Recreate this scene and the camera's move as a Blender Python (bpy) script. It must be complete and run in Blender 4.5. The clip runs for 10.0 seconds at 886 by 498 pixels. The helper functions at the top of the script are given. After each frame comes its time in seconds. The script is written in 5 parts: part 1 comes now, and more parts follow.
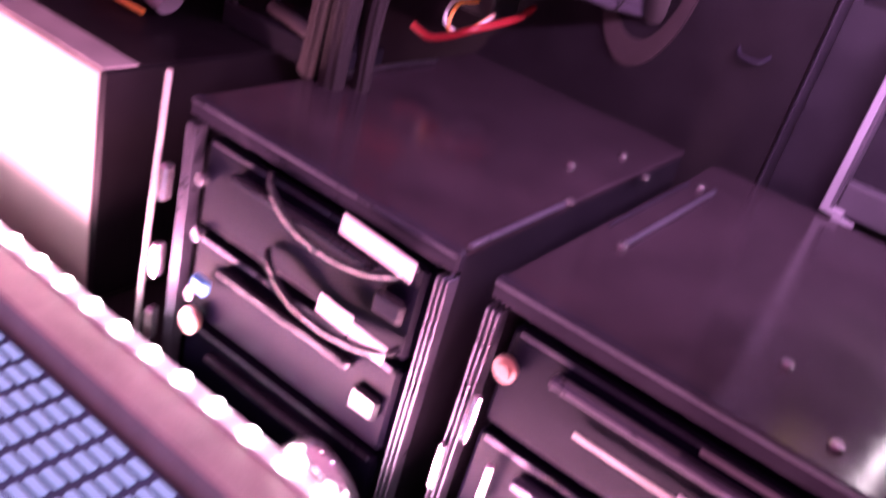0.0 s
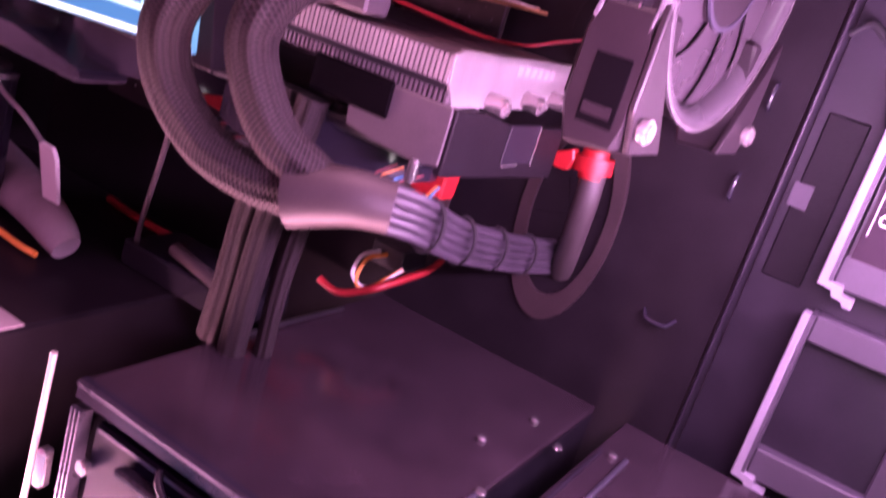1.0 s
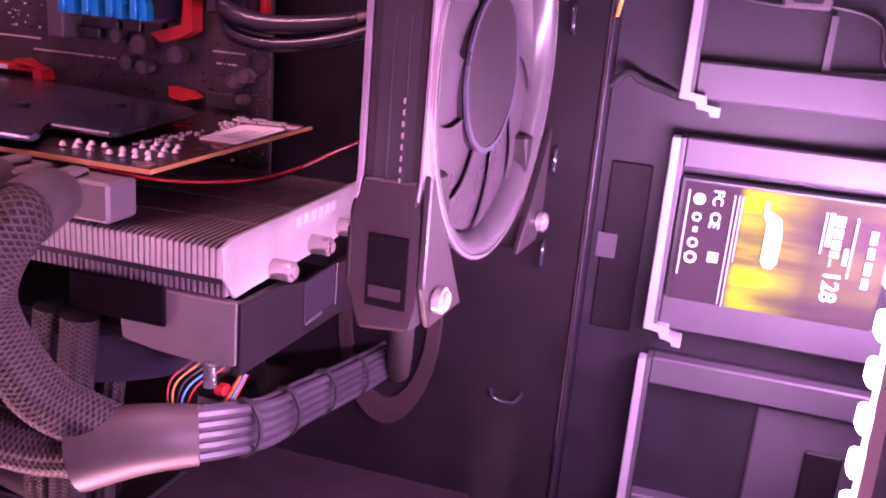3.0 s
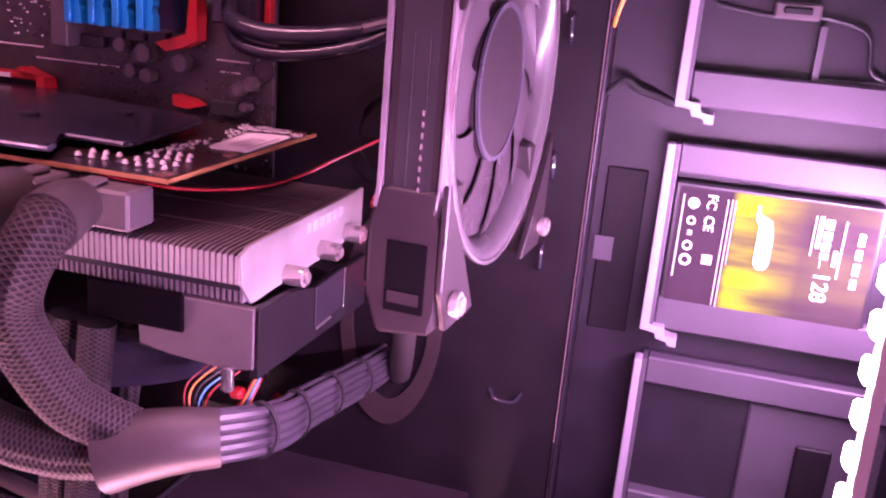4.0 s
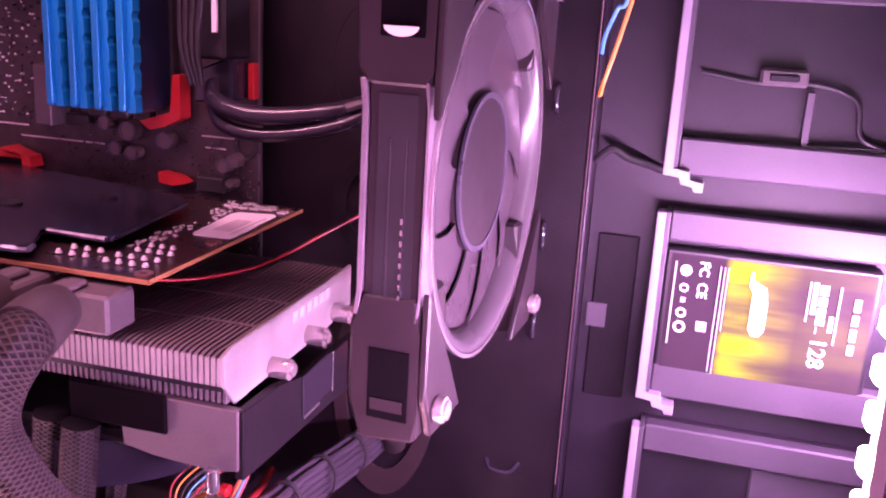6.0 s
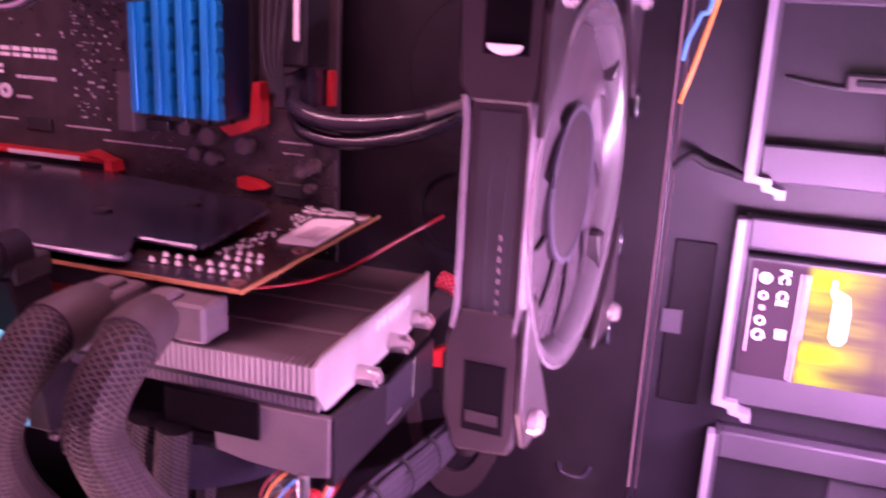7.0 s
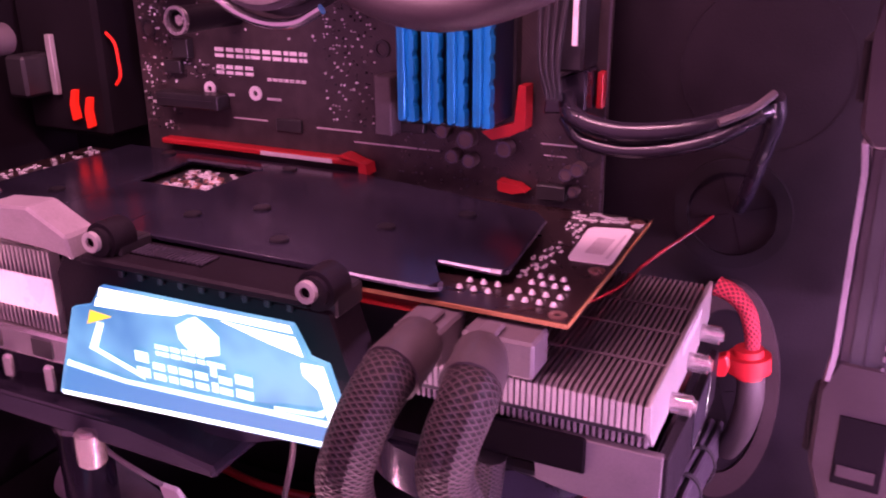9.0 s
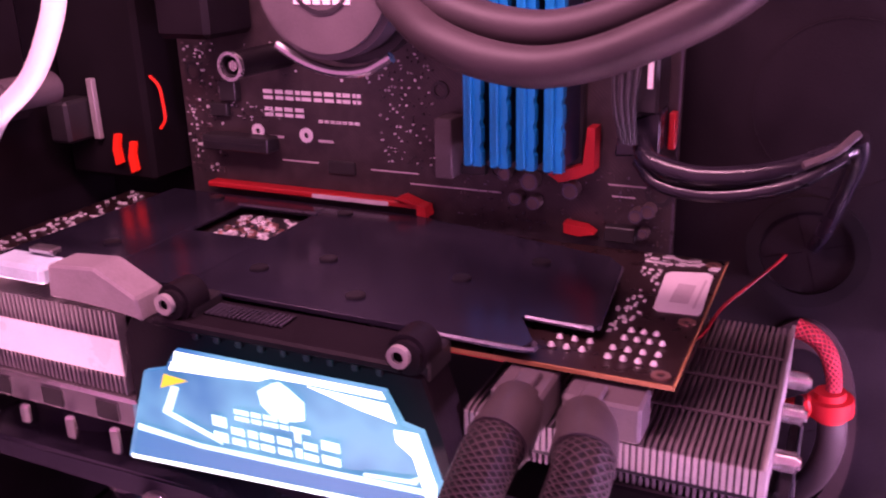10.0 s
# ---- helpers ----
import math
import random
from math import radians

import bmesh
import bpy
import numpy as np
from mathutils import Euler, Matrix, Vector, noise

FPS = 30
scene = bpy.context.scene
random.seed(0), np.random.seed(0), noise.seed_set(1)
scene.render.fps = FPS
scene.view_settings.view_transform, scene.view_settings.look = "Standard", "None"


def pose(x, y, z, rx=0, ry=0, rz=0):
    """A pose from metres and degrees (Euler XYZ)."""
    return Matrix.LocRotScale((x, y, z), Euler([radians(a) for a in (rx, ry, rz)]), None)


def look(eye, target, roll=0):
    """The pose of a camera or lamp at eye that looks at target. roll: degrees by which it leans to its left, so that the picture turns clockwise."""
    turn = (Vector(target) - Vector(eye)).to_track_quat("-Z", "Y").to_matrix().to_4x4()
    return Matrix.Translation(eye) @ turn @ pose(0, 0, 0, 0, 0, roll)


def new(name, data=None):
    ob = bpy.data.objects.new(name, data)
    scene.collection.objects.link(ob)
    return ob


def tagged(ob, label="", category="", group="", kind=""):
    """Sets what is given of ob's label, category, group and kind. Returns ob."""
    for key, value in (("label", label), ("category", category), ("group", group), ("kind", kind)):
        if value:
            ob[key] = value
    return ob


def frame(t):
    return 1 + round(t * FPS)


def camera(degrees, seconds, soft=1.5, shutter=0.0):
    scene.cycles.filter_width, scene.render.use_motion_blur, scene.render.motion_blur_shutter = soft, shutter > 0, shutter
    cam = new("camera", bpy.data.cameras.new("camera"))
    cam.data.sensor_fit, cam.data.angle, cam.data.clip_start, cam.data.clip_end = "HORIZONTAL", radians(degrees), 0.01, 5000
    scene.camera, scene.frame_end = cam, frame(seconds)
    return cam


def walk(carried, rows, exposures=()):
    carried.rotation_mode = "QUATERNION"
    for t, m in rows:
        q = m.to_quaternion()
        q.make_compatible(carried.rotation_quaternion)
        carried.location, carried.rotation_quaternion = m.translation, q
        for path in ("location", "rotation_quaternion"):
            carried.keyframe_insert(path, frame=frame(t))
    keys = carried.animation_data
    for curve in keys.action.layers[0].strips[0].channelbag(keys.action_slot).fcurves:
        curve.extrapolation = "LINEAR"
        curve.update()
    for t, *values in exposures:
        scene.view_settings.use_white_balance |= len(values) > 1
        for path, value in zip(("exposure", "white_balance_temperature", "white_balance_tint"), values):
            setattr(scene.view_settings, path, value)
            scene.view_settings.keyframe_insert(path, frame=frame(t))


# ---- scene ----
cam = camera(53.0, 10.0, soft=2.0, shutter=0.5)
PATH = [
    (0, (0.238, -0.029, 0.261), (-0.637, 1.504, -0.681), 15.9),
    (0.5, (0.218, -0.008, 0.268), (-0.628, 1.67, -0.415), 17.8),
    (1, (0.206, -0.004, 0.31), (-0.652, 1.702, -0.285), 17.3),
    (1.5, (0.197, 0.003, 0.341), (-0.631, 1.74, -0.208), 13.5),
    (2, (0.194, 0.02, 0.364), (-0.487, 1.818, -0.188), 7.5),
    (2.5, (0.187, 0.03, 0.369), (-0.366, 1.873, -0.18), 6.0),
    (2.7, (0.19, 0.035, 0.372), (-0.354, 1.874, -0.196), 5.3),
    (3.8, (0.191, 0.028, 0.372), (-0.305, 1.885, -0.181), 4.9),
    (4, (0.181, 0.022, 0.376), (-0.302, 1.881, -0.184), 5.0),
    (4.5, (0.178, 0.021, 0.382), (-0.331, 1.873, -0.176), 4.9),
    (5, (0.185, 0.033, 0.398), (-0.347, 1.892, -0.11), 3.8),
    (5.2, (0.191, 0.041, 0.398), (-0.339, 1.894, -0.135), 3.5),
    (6.3, (0.178, 0.03, 0.403), (-0.308, 1.899, -0.118), 3.6),
    (6.5, (0.175, 0.027, 0.4), (-0.309, 1.895, -0.127), 3.8),
    (7, (0.166, 0.03, 0.409), (-0.419, 1.863, -0.138), 2.9),
    (7.5, (0.133, 0.022, 0.43), (-0.567, 1.818, -0.104), 2.3),
    (8, (0.114, 0.02, 0.434), (-0.669, 1.78, -0.107), 1.0),
    (8.5, (0.104, 0.023, 0.437), (-0.7, 1.746, -0.184), 0.1),
    (9, (0.087, 0.02, 0.439), (-0.724, 1.712, -0.253), -0.4),
    (9.5, (0.067, 0.02, 0.445), (-0.732, 1.728, -0.222), -0.5),
    (10, (0.046, 0.019, 0.455), (-0.753, 1.723, -0.223), -1.6),
]
EXPOSURES = ((0.0, 0.88), (0.5, 0.96), (1.0, 1.02), (1.5, 0.98), (2.5, 0.98), (4.0, 1.02), (6.5, 1.06), (7.5, 1.04), (9.0, 1.1), (10.0, 0.88))
walk(cam, [(t, look(eye, target, roll)) for t, eye, target, roll in PATH], EXPOSURES)

# ---- light: a dim room, pink-white LED strips in the case, an added top fill, a lit sign ----
world = bpy.data.worlds.new("dim_room")
scene.world = world
world.use_nodes = True
wb = world.node_tree.nodes["Background"]
wb.inputs["Color"].default_value = (0.70, 0.23, 0.53, 1)
wb.inputs["Strength"].default_value = 0.66


def area(name, eye, target, sx, sy, watts, color, spread=180):
    lamp = bpy.data.lights.new(name, "AREA")
    lamp.shape, lamp.size, lamp.size_y, lamp.energy, lamp.color = "RECTANGLE", sx * 0.1, sy * 0.1, watts, color
    lamp.spread = radians(spread)
    ob = new(name, lamp)
    ob.matrix_world = look([c * 0.1 for c in eye], [c * 0.1 for c in target])
    return ob


PINK = (1.0, 0.40, 0.62)
area("strip_light_bottom", (-0.9, 1.95, -0.28), (-0.9, 3.0, 2.5), 6.4, 0.10, 2.5, PINK, 130)
area("strip_light_side", (2.50, 3.30, 2.75), (0.7, 4.3, 2.7), 3.5, 0.10, 2.1, (0.95, 0.45, 1.0))
# unseen fill lamp, added to brighten the board from above
area("top_fill_light", (-1.1, 2.5, 5.9), (-1.5, 4.3, 3.3), 5.0, 0.12, 1.8, PINK)

# ---- materials ----


def mat(name, color, rough=0.5, metal=0.0, vary=0.25, fine=900.0, coarse=45.0, bump=0.15, spec=0.5, coat=0.0, alpha_glass=0.0):
    """A surface with fine grain, larger stains and a little relief."""
    m = bpy.data.materials.new(name)
    m.use_nodes = True
    n, l = m.node_tree.nodes, m.node_tree.links
    b = n["Principled BSDF"]
    geo = n.new("ShaderNodeNewGeometry")
    a, c = n.new("ShaderNodeTexNoise"), n.new("ShaderNodeTexNoise")
    a.inputs["Scale"].default_value, c.inputs["Scale"].default_value = fine, coarse
    a.inputs["Detail"].default_value, c.inputs["Detail"].default_value = 2.0, 5.0
    for tex in (a, c):
        l.new(geo.outputs["Position"], tex.inputs["Vector"])
    mix = n.new("ShaderNodeMath")
    mix.operation = "MULTIPLY_ADD"
    mix.inputs[1].default_value = 0.4
    l.new(a.outputs["Fac"], mix.inputs[0])
    l.new(c.outputs["Fac"], mix.inputs[2])
    ramp = n.new("ShaderNodeValToRGB")
    ramp.color_ramp.elements[0].position, ramp.color_ramp.elements[1].position = 0.4, 1.0
    ramp.color_ramp.elements[0].color = (*[v * (1 - vary) for v in color], 1)
    ramp.color_ramp.elements[1].color = (*[min(1, v * (1 + vary)) for v in color], 1)
    l.new(mix.outputs[0], ramp.inputs[0])
    l.new(ramp.outputs[0], b.inputs["Base Color"])
    rr = n.new("ShaderNodeMapRange")
    rr.inputs[3].default_value, rr.inputs[4].default_value = max(0.02, rough - 0.12), min(1, rough + 0.12)
    l.new(c.outputs["Fac"], rr.inputs[0])
    l.new(rr.outputs[0], b.inputs["Roughness"])
    b.inputs["Metallic"].default_value = metal
    b.inputs["Specular IOR Level"].default_value = spec
    b.inputs["Coat Weight"].default_value = coat
    if alpha_glass:
        b.inputs["Transmission Weight"].default_value = alpha_glass
    if bump:
        bp = n.new("ShaderNodeBump")
        bp.inputs["Strength"].default_value, bp.inputs["Distance"].default_value = bump, 0.0004
        l.new(a.outputs["Fac"], bp.inputs["Height"])
        l.new(bp.outputs[0], b.inputs["Normal"])
    return m


def glow(name, color, strength):
    m = bpy.data.materials.new(name)
    m.use_nodes = True
    b = m.node_tree.nodes["Principled BSDF"]
    b.inputs["Base Color"].default_value = (*[0.6 * c for c in color], 1)
    b.inputs["Emission Color"].default_value = (*color, 1)
    b.inputs["Emission Strength"].default_value = strength
    return m


def uneven_glow(name, low, high):
    """Edge-lit acrylic: the glow is cloudy, stronger in some places than in others."""
    m = glow(name, low, 1.0)
    n, l = m.node_tree.nodes, m.node_tree.links
    geo, tex, ramp = n.new("ShaderNodeNewGeometry"), n.new("ShaderNodeTexNoise"), n.new("ShaderNodeValToRGB")
    tex.inputs["Scale"].default_value, tex.inputs["Detail"].default_value = 28.0, 2.0
    ramp.color_ramp.elements[0].position, ramp.color_ramp.elements[1].position = 0.36, 0.66
    ramp.color_ramp.elements[0].color, ramp.color_ramp.elements[1].color = (*low, 1), (*high, 1)
    l.new(geo.outputs["Position"], tex.inputs["Vector"])
    l.new(tex.outputs["Fac"], ramp.inputs[0])
    l.new(ramp.outputs[0], n["Principled BSDF"].inputs["Emission Color"])
    return m


def traced(m):
    """Adds fine parallel copper traces, in patches, to a circuit board's colour and relief."""
    n, l = m.node_tree.nodes, m.node_tree.links
    b = n["Principled BSDF"]
    geo, wave, patch = n.new("ShaderNodeNewGeometry"), n.new("ShaderNodeTexWave"), n.new("ShaderNodeTexNoise")
    wave.inputs["Scale"].default_value, wave.inputs["Distortion"].default_value = 260.0, 1.2
    wave.bands_direction = "DIAGONAL"
    patch.inputs["Scale"].default_value = 60.0
    for t in (wave, patch):
        l.new(geo.outputs["Position"], t.inputs["Vector"])
    r1, r2, mul, mix = n.new("ShaderNodeMapRange"), n.new("ShaderNodeMapRange"), n.new("ShaderNodeMath"), n.new("ShaderNodeMix")
    r1.inputs[1].default_value, r1.inputs[2].default_value = 0.75, 0.95
    r2.inputs[1].default_value, r2.inputs[2].default_value = 0.45, 0.6
    l.new(wave.outputs["Fac"], r1.inputs[0]); l.new(patch.outputs["Fac"], r2.inputs[0])
    mul.operation = "MULTIPLY"
    l.new(r1.outputs[0], mul.inputs[0]); l.new(r2.outputs[0], mul.inputs[1])
    mix.data_type = "RGBA"
    old = b.inputs["Base Color"].links[0].from_socket
    l.new(old, mix.inputs[6])
    mix.inputs[7].default_value = (0.06, 0.045, 0.047, 1)
    l.new(mul.outputs[0], mix.inputs[0])
    l.new(mix.outputs[2], b.inputs["Base Color"])
    return m


def braided(name, dark, light, across=26.0, along=420.0, strands=0.0):
    """Woven sleeve: two sets of threads that cross on the tube's own coordinates."""
    m = mat(name, dark, 0.7, bump=0.0, spec=0.25)
    n, l = m.node_tree.nodes, m.node_tree.links
    b = n["Principled BSDF"]
    uv = n.new("ShaderNodeUVMap")
    sep = n.new("ShaderNodeSeparateXYZ")
    l.new(uv.outputs[0], sep.inputs[0])
    waves = []
    for sign in (1, -1):
        u = n.new("ShaderNodeMath"); u.operation = "MULTIPLY"; u.inputs[1].default_value = across * sign * math.pi
        v = n.new("ShaderNodeMath"); v.operation = "MULTIPLY_ADD"; v.inputs[1].default_value = along * math.pi
        s = n.new("ShaderNodeMath"); s.operation = "SINE"
        l.new(sep.outputs[0], u.inputs[0]); l.new(sep.outputs[1], v.inputs[0]); l.new(u.outputs[0], v.inputs[2]); l.new(v.outputs[0], s.inputs[0])
        waves.append(s)
    top = n.new("ShaderNodeMath"); top.operation = "MAXIMUM"
    l.new(waves[0].outputs[0], top.inputs[0]); l.new(waves[1].outputs[0], top.inputs[1])
    ramp = n.new("ShaderNodeValToRGB")
    ramp.color_ramp.elements[0].color, ramp.color_ramp.elements[1].color = (*dark, 1), (*light, 1)
    ramp.color_ramp.elements[0].position, ramp.color_ramp.elements[1].position = 0.3, 0.95
    l.new(top.outputs[0], ramp.inputs[0]); l.new(ramp.outputs[0], b.inputs["Base Color"])
    bp = n.new("ShaderNodeBump"); bp.inputs["Strength"].default_value, bp.inputs["Distance"].default_value = 0.6, 0.0005
    height = top.outputs[0]
    if strands:  # the wires inside show through as lengthwise ridges
        rib = n.new("ShaderNodeMath"); rib.operation = "MULTIPLY"; rib.inputs[1].default_value = strands * 2 * math.pi
        wob = n.new("ShaderNodeMath"); wob.operation = "MULTIPLY_ADD"; wob.inputs[1].default_value = 22.0
        wav = n.new("ShaderNodeMath"); wav.operation = "SINE"
        mixed = n.new("ShaderNodeMath"); mixed.operation = "MULTIPLY_ADD"; mixed.inputs[1].default_value = 2.2
        l.new(sep.outputs[0], rib.inputs[0]); l.new(sep.outputs[1], wob.inputs[0]); l.new(rib.outputs[0], wob.inputs[2])
        l.new(wob.outputs[0], wav.inputs[0]); l.new(wav.outputs[0], mixed.inputs[0]); l.new(height, mixed.inputs[2])
        height = mixed.outputs[0]
    l.new(height, bp.inputs["Height"]); l.new(bp.outputs[0], b.inputs["Normal"])
    return m


def label_print(name, x0):
    """The printed drive label: a yellow field with slanting darker streaks that fades into dark brown."""
    m = mat(name, (0.085, 0.06, 0.085), 0.8, bump=0.0, spec=0.0)
    n, l = m.node_tree.nodes, m.node_tree.links
    b = n["Principled BSDF"]
    geo = n.new("ShaderNodeNewGeometry")
    sep = n.new("ShaderNodeSeparateXYZ")
    l.new(geo.outputs["Position"], sep.inputs[0])
    rel = n.new("ShaderNodeMapRange")
    rel.inputs[1].default_value, rel.inputs[2].default_value = x0, x0 + 0.0945
    l.new(sep.outputs[0], rel.inputs[0])
    mp = n.new("ShaderNodeMapping")
    mp.inputs["Rotation"].default_value = (0, radians(14), 0)
    mp.inputs["Scale"].default_value = (12, 1, 90)
    l.new(geo.outputs["Position"], mp.inputs[0])
    tex = n.new("ShaderNodeTexNoise")
    tex.inputs["Scale"].default_value, tex.inputs["Detail"].default_value = 1.0, 3.0
    l.new(mp.outputs[0], tex.inputs["Vector"])
    band = n.new("ShaderNodeValToRGB")
    els = band.color_ramp.elements
    els[0].position, els[0].color = 0.27, (0, 0, 0, 1)
    els[1].position, els[1].color = 0.31, (1, 1, 1, 1)
    for pos, v in ((0.40, 1.0), (0.52, 0.5), (0.66, 0.10)):
        e = els.new(pos)
        e.color = (v, v, v, 1)
    l.new(rel.outputs[0], band.inputs[0])
    streak = n.new("ShaderNodeMapRange")
    streak.inputs[1].default_value, streak.inputs[2].default_value = 0.36, 0.62
    streak.inputs[3].default_value = 0.2
    l.new(tex.outputs["Fac"], streak.inputs[0])
    fac = n.new("ShaderNodeMath")
    fac.operation = "MULTIPLY"
    l.new(band.outputs[0], fac.inputs[0])
    l.new(streak.outputs[0], fac.inputs[1])
    mix = n.new("ShaderNodeMix")
    mix.data_type = "RGBA"
    mix.inputs[6].default_value, mix.inputs[7].default_value = (0.034, 0.024, 0.031, 1), (0.23, 0.30, 0.012, 1)
    l.new(fac.outputs[0], mix.inputs[0])
    l.new(mix.outputs[2], b.inputs["Base Color"])
    return m


M = dict(
    case=mat("black_case_paint", (0.0105, 0.008, 0.0105), 0.42, bump=0.3, spec=0.12),
    cage=mat("black_cage_steel", (0.014, 0.012, 0.017), 0.16, bump=0.2),
    cage_gloss=mat("black_gloss_plastic", (0.018, 0.015, 0.024), 0.16, bump=0.05),
    plastic=mat("black_matt_plastic", (0.017, 0.015, 0.018), 0.36),
    fanplastic=mat("dark_grey_fan_plastic", (0.019, 0.013, 0.016), 0.4, spec=0.3),
    rotor=mat("smoky_fan_rotor", (0.045, 0.034, 0.042), 0.3, vary=0.12, coarse=18, bump=0.03),
    # fan plastic made pale, with the light on its edges in the colour
    fanedge=mat("worn_lit_fan_edge", (0.15, 0.125, 0.145), 0.35, vary=0.25),
    bell=mat("grey_fan_bell", (0.06, 0.05, 0.058), 0.22, vary=0.12, bump=0.03),
    grommet=mat("brown_black_rubber", (0.030, 0.019, 0.021), 0.6, spec=0.25),
    rubber=mat("black_rubber", (0.008, 0.006, 0.008), 0.85, spec=0.1),
    tube=mat("black_rubber_tube", (0.032, 0.023, 0.027), 0.5, spec=0.35),
    sheath=mat("glossy_dark_sheath", (0.016, 0.013, 0.021), 0.25, vary=0.3, bump=0.6, fine=160),
    steel=mat("bright_steel", (0.62, 0.58, 0.60), 0.17, 0.92, vary=0.12),
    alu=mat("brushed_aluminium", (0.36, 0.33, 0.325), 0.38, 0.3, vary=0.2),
    # darker aluminium, with the shade of the fin tops in its colour
    fin=mat("shaded_aluminium_fin", (0.22, 0.185, 0.20), 0.34, 0.4, vary=0.15),
    tray=mat("grey_caddy_plastic", (0.052, 0.042, 0.058), 0.5, vary=0.15),
    trayedge=mat("worn_and_lit_edge", (0.25, 0.22, 0.27), 0.35, vary=0.15),
    bay=mat("dark_bay_plastic", (0.014, 0.0105, 0.017), 0.45, vary=0.3, spec=0.3),
    psu=mat("pale_psu_label", (0.34, 0.29, 0.27), 0.55, vary=0.06),
    grey=mat("mid_grey_plastic", (0.085, 0.068, 0.076), 0.5),
    greylight=mat("light_grey_plastic", (0.24, 0.205, 0.22), 0.4),
    sleeve=braided("grey_braided_sleeve", (0.006, 0.004, 0.005), (0.044, 0.031, 0.034), 28, 1000, 8.0),
    sleevered=braided("red_braided_sleeve", (0.10, 0.008, 0.014), (0.40, 0.03, 0.05), 20, 650),
    shrink=mat("grey_heat_shrink", (0.046, 0.035, 0.037), 0.5),
    wire=mat("grey_ribbed_wire", (0.042, 0.034, 0.046), 0.4, spec=0.35, vary=0.4, fine=1500),
    red=mat("red_plastic", (0.36, 0.012, 0.018), 0.4, vary=0.15),
    redwire=mat("red_wire", (0.26, 0.012, 0.018), 0.4),
    orange=mat("orange_wire", (0.85, 0.3, 0.06), 0.45),
    white=mat("white_plastic", (0.78, 0.74, 0.74), 0.45, vary=0.06),
    bluewire=mat("blue_wire", (0.1, 0.35, 0.65), 0.45),
    blue=mat("blue_anodised_spreader", (0.006, 0.20, 0.47), 0.34, 0.3, vary=0.18),
    board=traced(mat("black_circuit_board", (0.034, 0.025, 0.027), 0.33, vary=0.35, coarse=120, fine=2200)),
    pcb=mat("brown_black_card_board", (0.018, 0.010, 0.010), 0.3, vary=0.35, coarse=120, fine=2200),
    pcbedge=mat("amber_board_edge", (0.34, 0.16, 0.07), 0.5),
    backplate=mat("black_gpu_backplate", (0.02, 0.018, 0.03), 0.2, 0.3, vary=0.3, coarse=25, bump=0.08),
    # pale metal, also used for highlights modelled as strips
    bevel=mat("worn_and_glint_edge", (0.11, 0.10, 0.135), 0.3, 0.6),
    cagetop=mat("dark_cage_top", (0.027, 0.018, 0.024), 0.18, bump=0.1, vary=0.3),
    # near-black that holds the shade of hollows in its colour
    hollow_shade=mat("painted_hollow_black", (0.004, 0.003, 0.004), 0.95, bump=0.0, spec=0.02),
    rim=mat("glossy_fan_rim", (0.03, 0.026, 0.032), 0.1, bump=0.0),
    # emission added to keep the mat's cells bright and blue
    key=glow("glowing_cell", (0.30, 0.40, 0.72), 0.42),
    signband=glow("lit_sign_lower_band", (0.03, 0.165, 0.34), 0.62),
    trayface=mat("drive_tray_plastic", (0.003, 0.0025, 0.008), 0.45, spec=0.05),
    chip=mat("black_chip", (0.02, 0.018, 0.02), 0.4),
    solder=mat("solder", (0.9, 0.84, 0.86), 0.25, 0.35, vary=0.2),
    cap=mat("capacitor_top", (0.11, 0.08, 0.08), 0.35, 0.2),
    print=mat("pale_silkscreen", (0.82, 0.77, 0.79), 0.6, vary=0.1),
    sticker=mat("white_sticker", (0.75, 0.70, 0.72), 0.6, vary=0.06),
    faded=mat("grey_sticker_print", (0.5, 0.44, 0.47), 0.6),
    drivelabel=label_print("printed_drive_label", 0.183),
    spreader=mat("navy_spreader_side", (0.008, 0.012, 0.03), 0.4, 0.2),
    copper=mat("copper", (0.75, 0.45, 0.38), 0.3, 0.9),
    nickel=mat("nickel_heatpipe", (0.58, 0.50, 0.50), 0.2, 0.75, vary=0.12),
    desk=mat("dark_desk", (0.05, 0.045, 0.06), 0.5),
    lip=mat("case_lip_paint", (0.32, 0.26, 0.25), 0.45, vary=0.2),
    matbase=mat("navy_mat", (0.03, 0.04, 0.09), 0.6),
    foil=mat("bright_white_surface", (0.85, 0.80, 0.80), 0.3, vary=0.06),
    paleblue=mat("pale_blue_plastic", (0.5, 0.62, 0.66), 0.4),
    chrome=mat("worn_chrome", (0.6, 0.54, 0.56), 0.16, 0.85, vary=0.2),
    led=glow("led_bead", (1.0, 0.82, 0.95), 18.0),
    ledred=glow("red_light_guide", (0.9, 0.015, 0.008), 0.45),
    sign=uneven_glow("lit_sign_blue", (0.018, 0.095, 0.23), (0.13, 0.29, 0.43)),
    signlit=glow("lit_sign_lines", (0.50, 0.83, 0.92), 0.85),
    signtop=glow("lit_sign_edge", (0.85, 0.95, 1.0), 1.1),
    signyellow=glow("lit_sign_yellow", (0.8, 0.55, 0.03), 0.6),
)

# ---- mesh helpers: all lengths below are in decimetres ----
D = 0.1
ORIGIN = {}


def thing(name, label, category, at=(0, 0, 0), group="", kind=""):
    ob = tagged(new(name), label, category, group, kind)
    ob.empty_display_size = 0.01
    ob.location = Vector(at) * D
    ORIGIN[ob.name] = Vector(at) * D
    return ob


